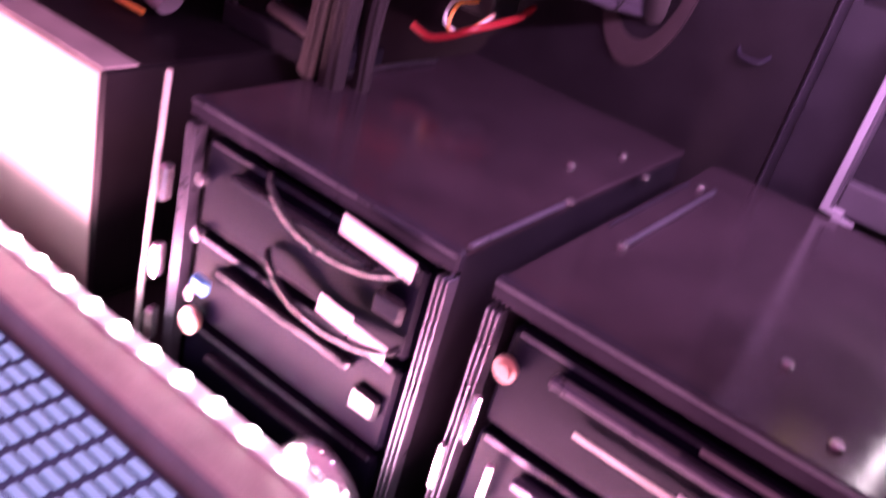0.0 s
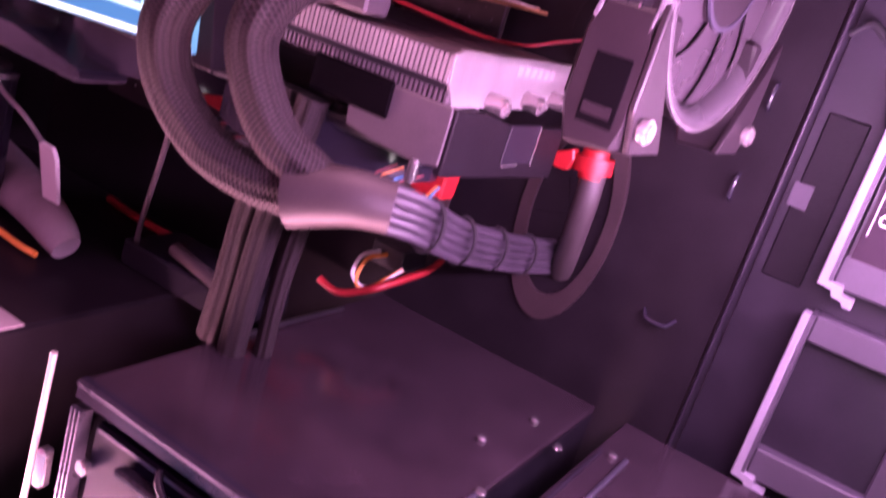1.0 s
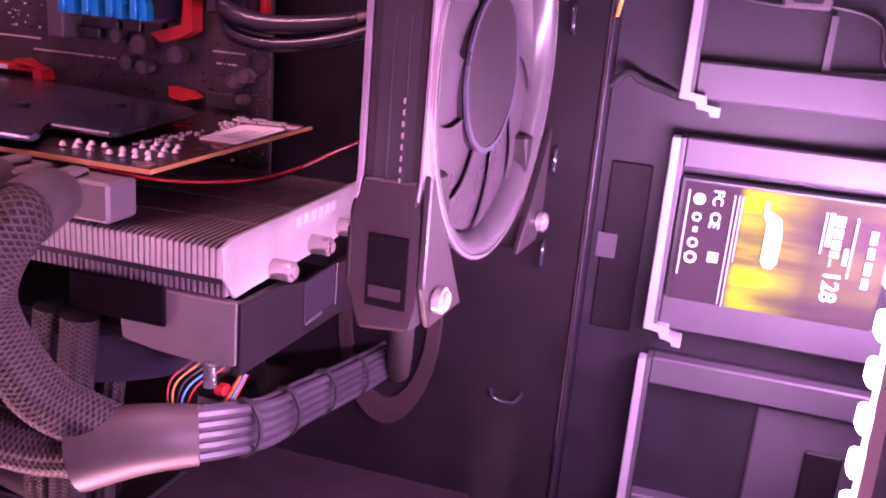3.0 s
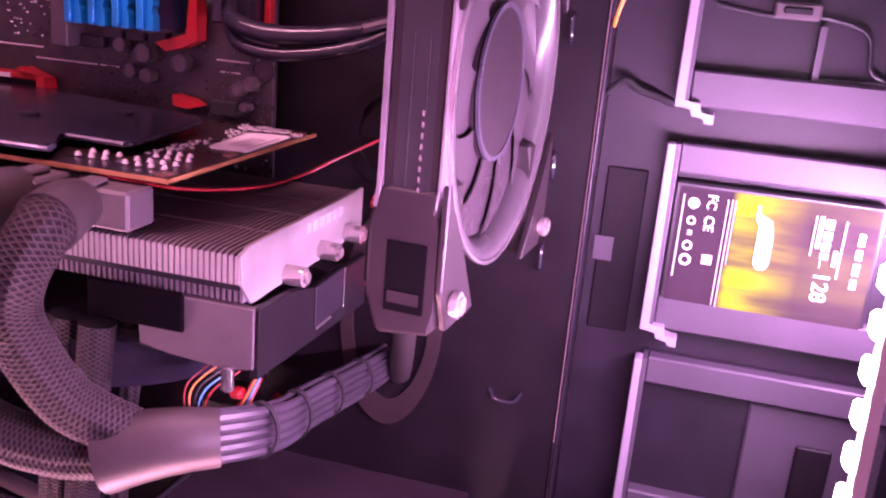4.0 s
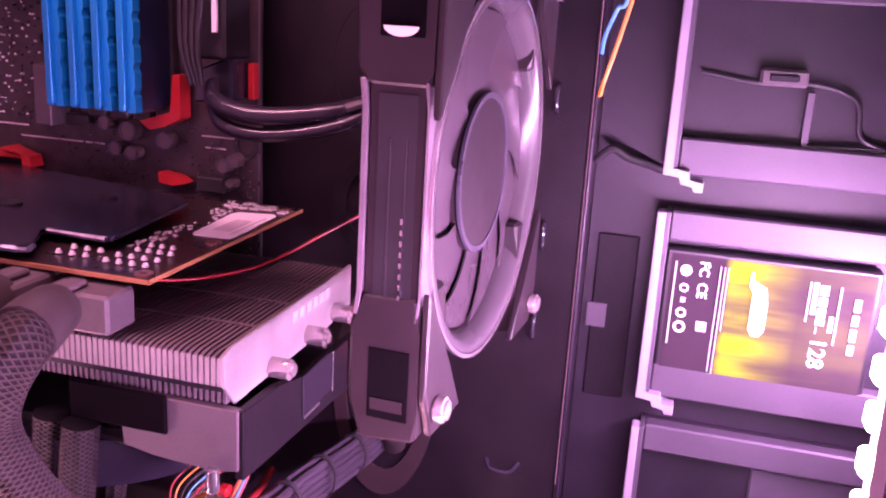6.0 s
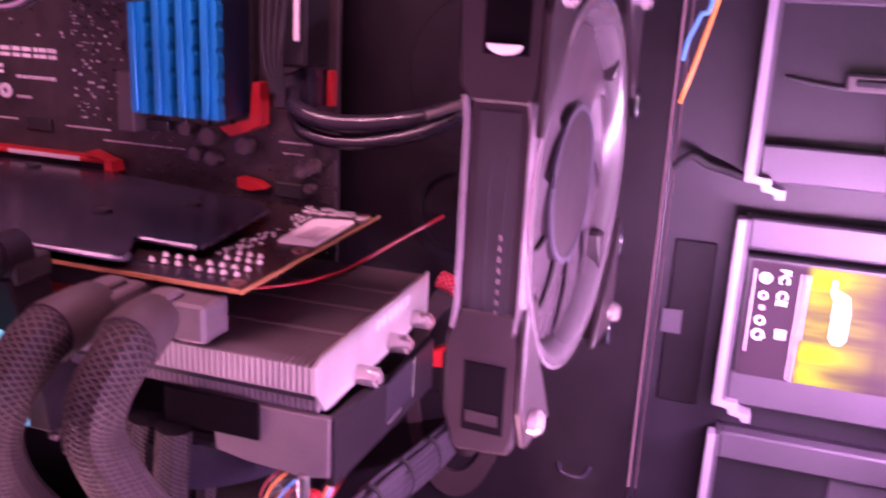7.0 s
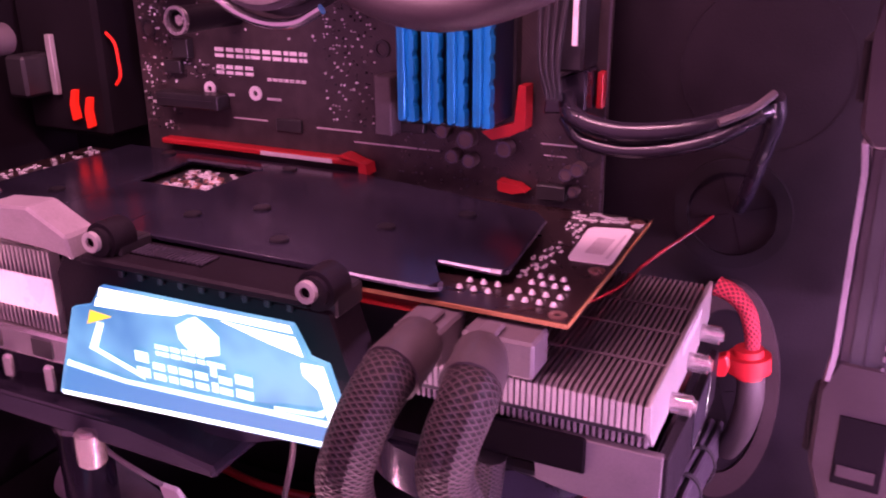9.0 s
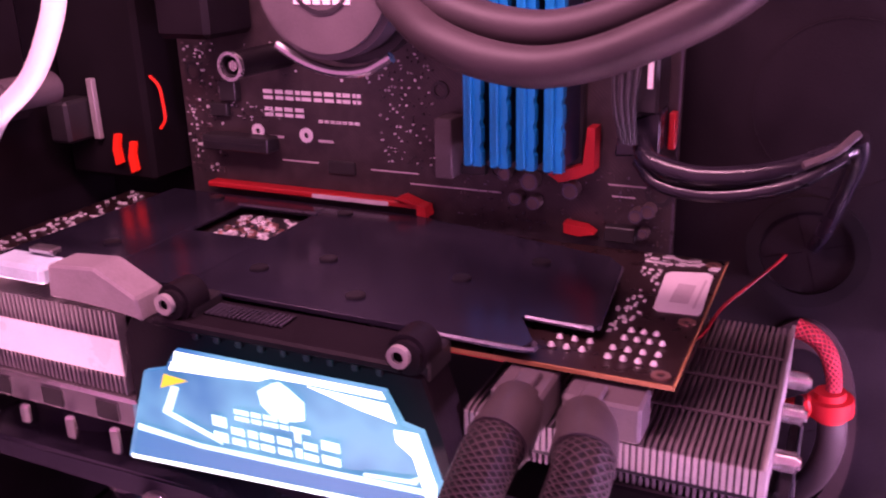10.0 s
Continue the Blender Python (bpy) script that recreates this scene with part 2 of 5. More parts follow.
def part(name, bm, material, parent=None, label="", smooth=False):
    """Links a bmesh as one mesh object, under a thing or a part."""
    me = bpy.data.meshes.new(name)
    bmesh.ops.recalc_face_normals(bm, faces=bm.faces)
    bm.to_mesh(me)
    bm.free()
    me.transform(Matrix.Scale(D, 4))
    if parent is not None:
        me.transform(Matrix.Translation(-ORIGIN[parent.name]))
    for m in material if isinstance(material, (list, tuple)) else (material,):
        me.materials.append(m)
    if smooth:
        for p in me.polygons:
            p.use_smooth = True
        me.set_sharp_from_angle(angle=radians(40))
    ob = new(name, me)
    if parent is not None:
        ob.parent = parent
        ORIGIN[ob.name] = ORIGIN[parent.name]
    if label:
        tagged(ob, label)
    return ob


def solid(name, bm, material, label, category, kind="", smooth=False):
    """A top-level thing made of one mesh, with its origin at the base of it."""
    vs = [v.co for v in bm.verts]
    base = Vector(((min(v.x for v in vs) + max(v.x for v in vs)) / 2, (min(v.y for v in vs) + max(v.y for v in vs)) / 2, min(v.z for v in vs)))
    ob = part(name, bm, material, None, "", smooth)
    ob.data.transform(Matrix.Translation(-base * D))
    ob.location = base * D
    ORIGIN[ob.name] = base * D
    return tagged(ob, label, category, "", kind)


def merge(bm, other):
    me = bpy.data.meshes.new("tmp")
    other.to_mesh(me)
    other.free()
    bm.from_mesh(me)
    bpy.data.meshes.remove(me)
    return bm


def box(x0, x1, y0, y1, z0, z1, bevel=0.0, bm=None, seg=1):
    one = bmesh.new()
    bmesh.ops.create_cube(one, size=1, matrix=Matrix.LocRotScale(((x0 + x1) / 2, (y0 + y1) / 2, (z0 + z1) / 2), None, (abs(x1 - x0), abs(y1 - y0), abs(z1 - z0))))
    if bevel:
        bmesh.ops.bevel(one, geom=one.edges[:], offset=bevel, segments=seg, affect="EDGES", clamp_overlap=True)
    return merge(bm, one) if bm else one


TURN = {"x": Matrix.Rotation(radians(90), 4, "Y"), "y": Matrix.Rotation(radians(90), 4, "X"), "z": Matrix()}


def cyl(c, axis, r, h, seg=24, r2=None, bevel=0.0, bm=None):
    """A cylinder or cone centred on c; r2 is the radius at the axis's far end (near end for y)."""
    one = bmesh.new()
    bmesh.ops.create_cone(one, cap_ends=True, segments=seg, radius1=r, radius2=r if r2 is None else r2, depth=h, matrix=Matrix.Translation(c) @ TURN[axis])
    if bevel:
        rims = [e for e in one.edges if any(len(f.verts) > 4 for f in e.link_faces)]
        bmesh.ops.bevel(one, geom=rims, offset=bevel, segments=2, affect="EDGES", clamp_overlap=True)
    return merge(bm, one) if bm else one


def ring(c, axis, r0, r1, h, seg=40, bm=None, stretch=(1, 1)):
    """A flat ring with an outer radius r1 and a hole r0."""
    one = bmesh.new()
    m = Matrix.Translation(c) @ TURN[axis]
    loops = []
    for r, z in ((r1, -h / 2), (r1, h / 2), (r0, h / 2), (r0, -h / 2)):
        loops.append([one.verts.new(m @ Vector((r * math.cos(a) * stretch[0], r * math.sin(a) * stretch[1], z))) for a in [2 * math.pi * k / seg for k in range(seg)]])
    for k in range(4):
        p, q = loops[k], loops[(k + 1) % 4]
        for i in range(seg):
            one.faces.new((p[i], p[(i + 1) % seg], q[(i + 1) % seg], q[i]))
    return merge(bm, one) if bm else one


def prism(outline, axis, a, b, bevel=0.0, bm=None):
    """An outline extruded from a to b; the outline is (y, z) for x, (x, z) for y, (x, y) for z."""
    def place(p, w):
        return {"x": (w, p[0], p[1]), "y": (p[0], w, p[1]), "z": (p[0], p[1], w)}[axis]
    one = bmesh.new()
    lo, hi = [one.verts.new(place(p, a)) for p in outline], [one.verts.new(place(p, b)) for p in outline]
    n = len(outline)
    one.faces.new(lo)
    one.faces.new(hi)
    for i in range(n):
        one.faces.new((lo[i], lo[(i + 1) % n], hi[(i + 1) % n], hi[i]))
    if bevel:
        bmesh.ops.bevel(one, geom=one.edges[:], offset=bevel, segments=1, affect="EDGES", clamp_overlap=True)
    return merge(bm, one) if bm else one


def spline(points, n):
    pts = [Vector(p) for p in points]
    pts = [pts[0] * 2 - pts[1]] + pts + [pts[-1] * 2 - pts[-2]]
    out = []
    for i in range(1, len(pts) - 2):
        a, b, c, d = pts[i - 1 : i + 3]
        for k in range(n):
            t = k / n
            out.append(0.5 * ((2 * b) + (c - a) * t + (2 * a - 5 * b + 4 * c - d) * t * t + (3 * b - a - 3 * c + d) * t ** 3))
    out.append(pts[-2])
    return out


def tube(points, r, seg=12, n=8, bm=None, flat=1.0):
    """A bent tube along points, with coordinates round (u) and along it (v, in metres)."""
    one = bmesh.new()
    uv = one.loops.layers.uv.new("UVMap")
    path = spline(points, n)
    ahead = (path[1] - path[0]).normalized()
    side = ahead.orthogonal().normalized()
    loops, run, runs = [], 0.0, []
    for i, p in enumerate(path):
        new_ahead = (path[min(i + 1, len(path) - 1)] - path[max(i - 1, 0)]).normalized()
        side = (side - new_ahead * side.dot(new_ahead)).normalized()
        up = new_ahead.cross(side)
        run += (p - path[i - 1]).length * D if i else 0
        runs.append(run)
        rad = r[0] + (r[1] - r[0]) * i / (len(path) - 1) if isinstance(r, tuple) else r
        loops.append([one.verts.new(p + (side * math.cos(a) + up * math.sin(a) * flat) * rad) for a in [2 * math.pi * k / seg for k in range(seg)]])
    for i in range(len(path) - 1):
        for k in range(seg):
            k2 = (k + 1) % seg
            f = one.faces.new((loops[i][k], loops[i][k2], loops[i + 1][k2], loops[i + 1][k]))
            for lp, (u, v) in zip(f.loops, ((k, i), (k + 1, i), (k + 1, i + 1), (k, i + 1))):
                lp[uv].uv = (u / seg, runs[v])
    one.faces.new(loops[0])
    one.faces.new(loops[-1])
    return merge(bm, one) if bm else one


def turned(bm, c, axis, degrees):
    bmesh.ops.rotate(bm, verts=bm.verts, cent=c, matrix=Matrix.Rotation(radians(degrees), 3, axis))
    return bm


def repeat(first, offsets):
    """Copies of a part on the same mesh, each shifted by an offset."""
    for o in offsets:
        ob = new(first.name.split(".")[0], first.data)
        ob.parent = first.parent
        ob.location = first.location + Vector(o) * D


def lettering(text, size, place, turn, material, parent, name="lettering"):
    """Words in the built-in font, as a flat mesh; place in decimetres."""
    cu = bpy.data.curves.new(name, "FONT")
    cu.body, cu.size, cu.extrude, cu.offset = text, size * D, 0.0001, 0.0001
    tmp = new(name, cu)
    bpy.context.view_layer.update()
    me = bpy.data.meshes.new_from_object(tmp.evaluated_get(bpy.context.evaluated_depsgraph_get()))
    bpy.data.objects.remove(tmp)
    me.transform(Matrix.Translation(Vector(place) * D - ORIGIN[parent.name]) @ turn)
    me.materials.clear()
    me.materials.append(material)
    ob = new(name, me)
    ob.parent = parent
    ORIGIN[ob.name] = ORIGIN[parent.name]
    return ob


rng = random.Random(7)

# ---- the case ----
TRAY = 4.72
solid("wall_tray", box(-4.2, 1.36, TRAY, TRAY + 0.1, -0.75, 6.2), M["case"], "black painted steel motherboard tray", "case panel", "structure")
solid("wall_drive_side", box(1.40, 3.3, 4.90, 5.0, -0.75, 6.2), M["bay"], "dark purple-grey panel behind the drive caddies", "case panel", "structure")
solid("trim_tray_edge", box(1.375, 1.393, TRAY - 0.02, 4.99, -0.75, 6.2, 0.008), M["bay"], "thin folded edge of the motherboard tray", "case trim", "structure")
solid("wall_rear", box(-4.3, -4.2, 2.0, 5.0, -0.75, 6.2), M["case"], "black painted rear wall of the case", "case panel", "structure")
solid("wall_front", box(3.3, 3.4, 2.0, 5.0, -0.75, 6.2), M["case"], "black painted front wall of the case", "case panel", "structure")
solid("ceiling", box(-4.3, 3.4, 2.0, 5.0, 6.2, 6.3), M["case"], "black painted top panel of the case", "case panel", "structure")
solid("floor", box(-4.3, 3.4, 2.0, 5.0, -0.85, -0.75), M["case"], "black painted bottom panel of the case", "case panel", "structure")
solid("trim_lip", box(-4.3, 3.4, 1.86, 2.24, -0.85, -0.36, 0.02), M["lip"], "folded lower lip of the case opening", "case trim", "structure")
solid("trim_side_lip", box(2.76, 2.9, 3.25, 3.55, 1.0, 6.2, 0.02), M["lip"], "folded front upright of the case opening", "case trim", "structure")
solid("ground", box(-14, 14, -9, 9, -1.05, -0.85), M["desk"], "dark desk top under the case", "desk", "structure")


def beads(strip, spots, bm):
    """The light beads of a strip, all on one mesh."""
    first = part("led", bm, M["led"], strip)
    first.location = Vector(spots[0]) * D
    repeat(first, [Vector(p) - Vector(spots[0]) for p in spots[1:]])


strip = thing("led_strip", "white LED strip along the lower lip of the case", "led strip", (-0.9, 2.16, -0.36))
part("tape", box(-4.1, 2.35, 2.11, 2.21, -0.357, -0.334), M["white"], strip)
beads(strip, [(-4.0 + 0.25 * k, 2.16, -0.334) for k in range(26)], cyl((0, 0, 0.012), "z", 0.045, 0.03, 14, bevel=0.01))
side = thing("led_strip", "white LED strip up the front upright of the case", "led strip", (2.62, 3.4, 1.1))
part("tape", prism([(2.605, 1.0), (2.65, 1.0), (2.563, 4.5), (2.518, 4.5)], "y", 3.35, 3.45), M["white"], side)
beads(side, [(2.585 - 0.025 * 0.168 * k, 3.40, 1.10 + 0.168 * k) for k in range(20)], box(-0.02, 0.02, -0.045, 0.045, -0.045, 0.045, 0.012))

# ---- drive caddies on the side panel ----


def caddy(z):
    c = thing("drive_caddy", "grey plastic drive caddy with a worn pale edge", "drive caddy", (1.75, 4.9, z - 0.96), "drive caddies")
    b = box(1.78, 3.1, 4.86, 4.90, z - 0.98, z)
    part("back_plate", b, M["bay"], c)
    part("upper_rail", box(1.80, 3.1, 4.76, 4.86, z - 0.15, z, 0.01), M["tray"], c)
    part("lower_rail", box(1.80, 3.1, 4.76, 4.86, z - 0.98, z - 0.80, 0.01), M["tray"], c)
    b = prism([(1.735, z), (1.775, z), (1.775, z - 0.95), (1.86, z - 0.95), (1.86, z - 1.0), (1.93, z - 1.0), (1.93, z - 1.05), (1.885, z - 1.05), (1.885, z - 1.02), (1.82, z - 1.02), (1.82, z - 0.98), (1.735, z - 0.98)], "y", 4.70, 4.80, 0.006)
    part("front_edge", b, M["trayedge"], c, "worn pale front edge with a stepped foot")
    part("front_wall", box(1.775, 1.80, 4.72, 4.90, z - 0.95, z, 0.004), M["tray"], c)
    return c


caddies = [caddy(z) for z in (4.29, 3.13, 1.985)]
top = caddies[0]
part("latch", box(2.12, 2.33, 4.78, 4.86, 3.76, 3.84, 0.012), M["grey"], top, "small dark latch")
part("latch_tongue", box(2.16, 2.29, 4.765, 4.79, 3.785, 3.815, 0.006), M["bay"], top)
part("rib", prism([(2.34, 3.46), (2.34, 3.74), (2.37, 3.74), (2.37, 3.5), (3.0, 3.52), (3.0, 3.49)], "y", 4.80, 4.85), M["tray"], top)
part("insert", box(2.36, 3.05, 4.83, 4.86, 1.05, 1.80, 0.01), M["tray"], caddies[2])
part("insert_pocket", box(2.62, 2.80, 4.80, 4.83, 1.30, 1.62, 0.01), M["case"], caddies[2])
solid("caddy_cable", tube([(1.86, 4.84, 3.80), (2.1, 4.84, 3.77), (2.35, 4.83, 3.78), (2.55, 4.82, 3.72), (2.6, 4.82, 3.55), (2.75, 4.82, 3.5)], 0.012, 8), M["plastic"], "thin black cable across the upper caddy", "cable", smooth=True)

# solid state drive with its printed label
ssd = thing("solid_state_drive", "solid state drive with a black and yellow label in its caddy", "drive", (2.3, 4.84, 2.25))
part("body", box(1.805, 2.80, 4.765, 4.858, 2.25, 2.94, 0.01), M["plastic"], ssd)
part("label_sheet", box(1.83, 2.775, 4.760, 4.764, 2.27, 2.92), M["drivelabel"], ssd, "dark glossy label with a yellow field")
SIDE = Euler((radians(90), radians(90), 0)).to_matrix().to_4x4()


def print_down(x0, x1, spans, material=None):
    """Writing that runs down the label, as small bars."""
    for za, zb in spans:
        part("print_bar", box(x0, x1, 4.7535, 4.7585, za, zb), material or M["faded"], ssd)


print_down(1.850, 1.858, [(2.45, 2.88)], M["faded"])
for z, r in ((2.84, 0.028), (2.75, 0.022), (2.62, 0.025), (2.545, 0.03)):
    part("round_mark", ring((1.905, 4.756, z), "y", r * 0.62, r, 0.004, 18), M["print"], ssd)
print_down(1.895, 1.918, [(2.825, 2.855), (2.675, 2.70)])
lettering("FC", 0.066, (1.97, 4.757, 2.895), SIDE, M["print"], ssd)
lettering("CE", 0.066, (1.97, 4.757, 2.785), SIDE, M["print"], ssd)
print_down(1.985, 2.035, [(2.535, 2.585)], M["faded"])
print_down(2.065, 2.070, [(2.33, 2.88)]); print_down(2.085, 2.090, [(2.32, 2.88)]); print_down(2.102, 2.106, [(2.55, 2.88)])
part("emblem", prism([(2.21, 2.87), (2.225, 2.87), (2.225, 2.83), (2.29, 2.80), (2.305, 2.72), (2.305, 2.58), (2.285, 2.55), (2.25, 2.55), (2.23, 2.58), (2.23, 2.77), (2.21, 2.80)], "y", 4.752, 4.758), M["print"], ssd)
print_down(2.482, 2.489, [(2.66, 2.86)]); print_down(2.50, 2.522, [(2.70, 2.86)])
print_down(2.53, 2.57, [(2.80, 2.85), (2.745, 2.79), (2.69, 2.735), (2.65, 2.68)])
print_down(2.535, 2.54, [(2.605, 2.64)])
lettering("128", 0.105, (2.525, 4.757, 2.585), SIDE, M["print"], ssd)
print_down(2.62, 2.628, [(2.56, 2.85)], M["faded"]); print_down(2.59, 2.61, [(2.62, 2.70)], M["faded"])
print_down(2.69, 2.72, [(2.74, 2.80), (2.67, 2.72), (2.59, 2.65), (2.52, 2.57)])

# sticker and stamped marks on the side panel
solid("square_sticker", box(1.43, 1.53, 4.876, 4.884, 2.44, 2.57), M["tray"], "small pale square sticker on the panel", "sticker")
solid("trim_recess", box(1.45, 1.66, 4.885, 4.90, 2.05, 2.95, 0.01), M["case"], "dark recessed plate on the drive panel", "plate", "structure")
solid("sata_wire", tube([(1.40, 4.7, 3.66), (1.42, 4.62, 3.73), (1.46, 4.6, 3.88), (1.53, 4.6, 4.2), (1.58, 4.6, 4.6), (1.6, 4.66, 5.2)], 0.010, 8), M["orange"], "thin orange wire along the tray edge", "wire", smooth=True)
solid("sata_wire", tube([(1.39, 4.7, 3.86), (1.405, 4.62, 3.94), (1.45, 4.6, 4.06), (1.50, 4.6, 4.2), (1.50, 4.66, 5.2)], 0.010, 8), M["bluewire"], "thin blue wire along the tray edge", "wire", smooth=True)
solid("bay_cable", tube([(1.40, 4.8, 3.33), (1.48, 4.78, 3.40), (1.56, 4.8, 3.36), (1.66, 4.84, 3.33), (1.74, 4.885, 3.30)], 0.02, 8), M["plastic"], "black cable tucked behind the caddies", "cable", smooth=True)

# ---- drive cages on the case floor ----


def drive_cage(x0, x1, label, trays, handle):
    c = thing("drive_cage", label, "drive cage", ((x0 + x1) / 2, 3.5, -0.75), "drive cages")
    part("top_plate", box(x0, x1, 2.42, 4.70, 0.94, 0.985, 0.01), M["cagetop"], c)
    part("side_panel", box(x0, x0 + 0.05, 2.44, 4.68, -0.75, 0.94), M["cage"], c)
    part("side_panel", box(x1 - 0.05, x1, 2.44, 4.68, -0.75, 0.94), M["cage"], c)
    part("front_rail", box(x0 - 0.01, x1 + 0.01, 2.38, 2.44, 0.89, 0.99, 0.012), M["cage_gloss"], c, "glossy folded front edge")
    for xa in (x0, x1 - 0.06):
        for k in range(3):
            part("upright_rib", box(xa + 0.026 * k, xa + 0.026 * k + 0.012, 2.36, 2.44, -0.72, 0.86, 0.004), M["bevel"], c)
    # highlight of the front rail, modelled as a pale strip
    part("rail_glint", box(x0, x1, 2.372, 2.3785, 0.965, 0.978), M["bevel"], c, "bright highlight strip along the front edge")
    h = 0.52
    for k in range(trays):
        z = 0.83 - k * h
        t = part("drive_tray", box(x0 + 0.12, x1 - 0.12, 2.40, 2.52, z - h + 0.05, z, 0.02), M["trayface"], c, "black drive tray front")
        # thin pale strip painted as the tray's edge highlight
        part("tray_rim", box(x0 + 0.16, x1 - 0.16, 2.392, 2.3985, z - 0.022, z - 0.010), M["bevel"], t)
        part("tray_handle", box(x0 + 0.35, x1 - 0.35, 2.33, 2.40, z - 0.115, z - 0.075, 0.012), handle, t)
        part("tray_latch", box(x1 - 0.33, x1 - 0.16, 2.35, 2.40, z - 0.30, z - 0.18, 0.02), M["cage"], t)
        part("drive_body", box(x0 + 0.18, x1 - 0.18, 2.56, 3.9, z - h + 0.09, z - 0.12, 0.01), M["chip"], t)
    return c


left_cage = drive_cage(-0.66, 0.93, "black steel drive cage with tray fronts", 3, M["cage"])
# pale handle metal here stands in for long highlight lines
right_cage = drive_cage(1.12, 3.0, "black steel drive cage with a grey plate on top", 3, M["bevel"])


def sticker(x0, x1, y, z0, z1, tilt=0.0):
    b = box(x0, x1, y - 0.006, y, z0, z1, 0.004)
    if tilt:
        turned(b, ((x0 + x1) / 2, y, z0), "Y", tilt)
    return solid("tray_sticker", b, M["faded"], "faded pink-white sticker on a drive tray", "sticker")


sticker(0.38, 0.79, 2.329, 0.80, 0.895, 4)
sticker(0.345, 0.55, 2.329, 0.385, 0.48, 4)
sticker(0.55, 0.755, 2.329, 0.355, 0.44, 4)
sticker(2.05, 2.38, 2.329, 0.50, 0.63, 3)
for x, z in ((-0.52, 0.62), (-0.50, 0.32), (-0.49, -0.02)):
    part("thumb_screw", cyl((x, 2.37, z), "y", 0.035, 0.05, 16, bevel=0.008), M["steel"], left_cage, "bright steel thumb screw", True)
for x, z in ((1.2, 0.42), (1.35, 0.16), (1.12, 0.10)):
    part("clip", box(x, x + 0.04, 2.32, 2.36, z - 0.16, z + 0.08, 0.01), M["steel"], right_cage, "bright metal clip")
part("knob", cyl((1.28, 2.36, 0.66), "y", 0.055, 0.06, 20, bevel=0.02), M["copper"], right_cage, "worn round knob", True)
for y0, x in ((3.2, 0.93), (3.13, 1.29)):
    part("top_rail", box(x - 0.012, x + 0.014, y0 - 0.75 if x < 1 else y0, y0 + 0.02 if x < 1 else 4.24, 0.987, 1.012, 0.006), M["bevel"], left_cage if x < 1 else right_cage, "thin bright rail")
part("top_rail", box(1.15, 1.165, 3.25, 4.2, 0.987, 1.005, 0.005), M["cage_gloss"], right_cage)
for x, y in ((0.70, 3.69), (0.93, 3.27), (0.99, 4.0), (1.22, 4.22), (1.29, 3.12), (0.78, 4.15), (2.12, 2.9), (2.4, 2.55)):
    part("plate_screw", cyl((x, y, 0.995), "z", 0.028, 0.024, 14, bevel=0.008), M["steel"], left_cage if x < 1 else right_cage, "small steel screw", True)
solid("rail_post", tube([(-0.78, 2.33, 1.07), (-0.80, 2.33, 0.6), (-0.82, 2.33, 0.1), (-0.84, 2.33, -0.74)], 0.016, 8), M["alu"], "bright upright edge beside the drive cage", "post", smooth=True)
for z in (0.55, 0.1, -0.3):
    solid("post_clip", box(-0.76, -0.70, 2.30, 2.37, z - 0.14, z + 0.06, 0.015), M["steel"], "shiny clip beside the drive cage", "clip")
solid("loose_connector", box(-0.45, -0.33, 2.30, 2.36, 0.05, 0.14, 0.02), M["bluewire"], "pale blue connector between the drive trays", "connector")
solid("loose_connector", cyl((-0.42, 2.32, -0.13), "y", 0.07, 0.06, 16, bevel=0.015), M["copper"], "small round brass-coloured connector", "connector", smooth=True)

for dz, dx in ((0.0, 0.0), (-0.36, 0.06)):
    part("tray_bail", tube([(-0.10 + dx, 2.38, 0.84 + dz), (-0.04 + dx, 2.34, 0.80 + dz), (0.12 + dx, 2.32, 0.71 + dz), (0.33 + dx, 2.32, 0.68 + dz), (0.55 + dx, 2.32, 0.71 + dz), (0.70 + dx, 2.34, 0.77 + dz), (0.72 + dx, 2.38, 0.79 + dz)], 0.018, 10), M["cage"], left_cage, "glossy curved pull of a drive tray", True)
# highlights on the right cage's rails, modelled as bright strips
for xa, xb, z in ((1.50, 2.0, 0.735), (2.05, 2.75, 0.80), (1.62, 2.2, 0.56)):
    part("rail_glint", box(xa, xb, 2.362, 2.372, z, z + 0.022, 0.004), M["alu"], right_cage, "bright highlight strip along a rail edge")
solid("crumpled_sheath", tube([(0.28, 2.27, -0.52), (0.40, 2.25, -0.40), (0.50, 2.27, -0.30), (0.62, 2.24, -0.27), (0.74, 2.26, -0.36), (0.80, 2.28, -0.55), (0.82, 2.28, -0.74)], (0.05, 0.10), 14, flat=0.7), M["chrome"], "shiny crumpled cable sheath hanging before the cage", "cable", smooth=True)

# power supply with a pale label, lit by the strip
psu = thing("power_supply", "power supply with a pale printed side", "power supply", (-2.9, 3.5, -0.75))
part("body", box(-4.15, -1.50, 2.50, 4.5, -0.74, 0.76, 0.02), M["case"], psu)
part("label_panel", box(-4.1, -1.53, 2.49, 2.498, -0.70, 0.74), M["psu"], psu, "pale label panel")
part("top_fold", box(-4.1, -1.50, 2.49, 2.72, 0.765, 0.775), M["greylight"], psu, "pale folded top edge")
part("label_line", box(-4.05, -1.56, 2.486, 2.4895, 0.40, 0.415), M["faded"], psu)
solid("psu_screw", cyl((-2.55, 2.58, 0.80), "z", 0.04, 0.04, 14, bevel=0.01), M["steel"], "steel screw on the power supply", "screw", smooth=True)

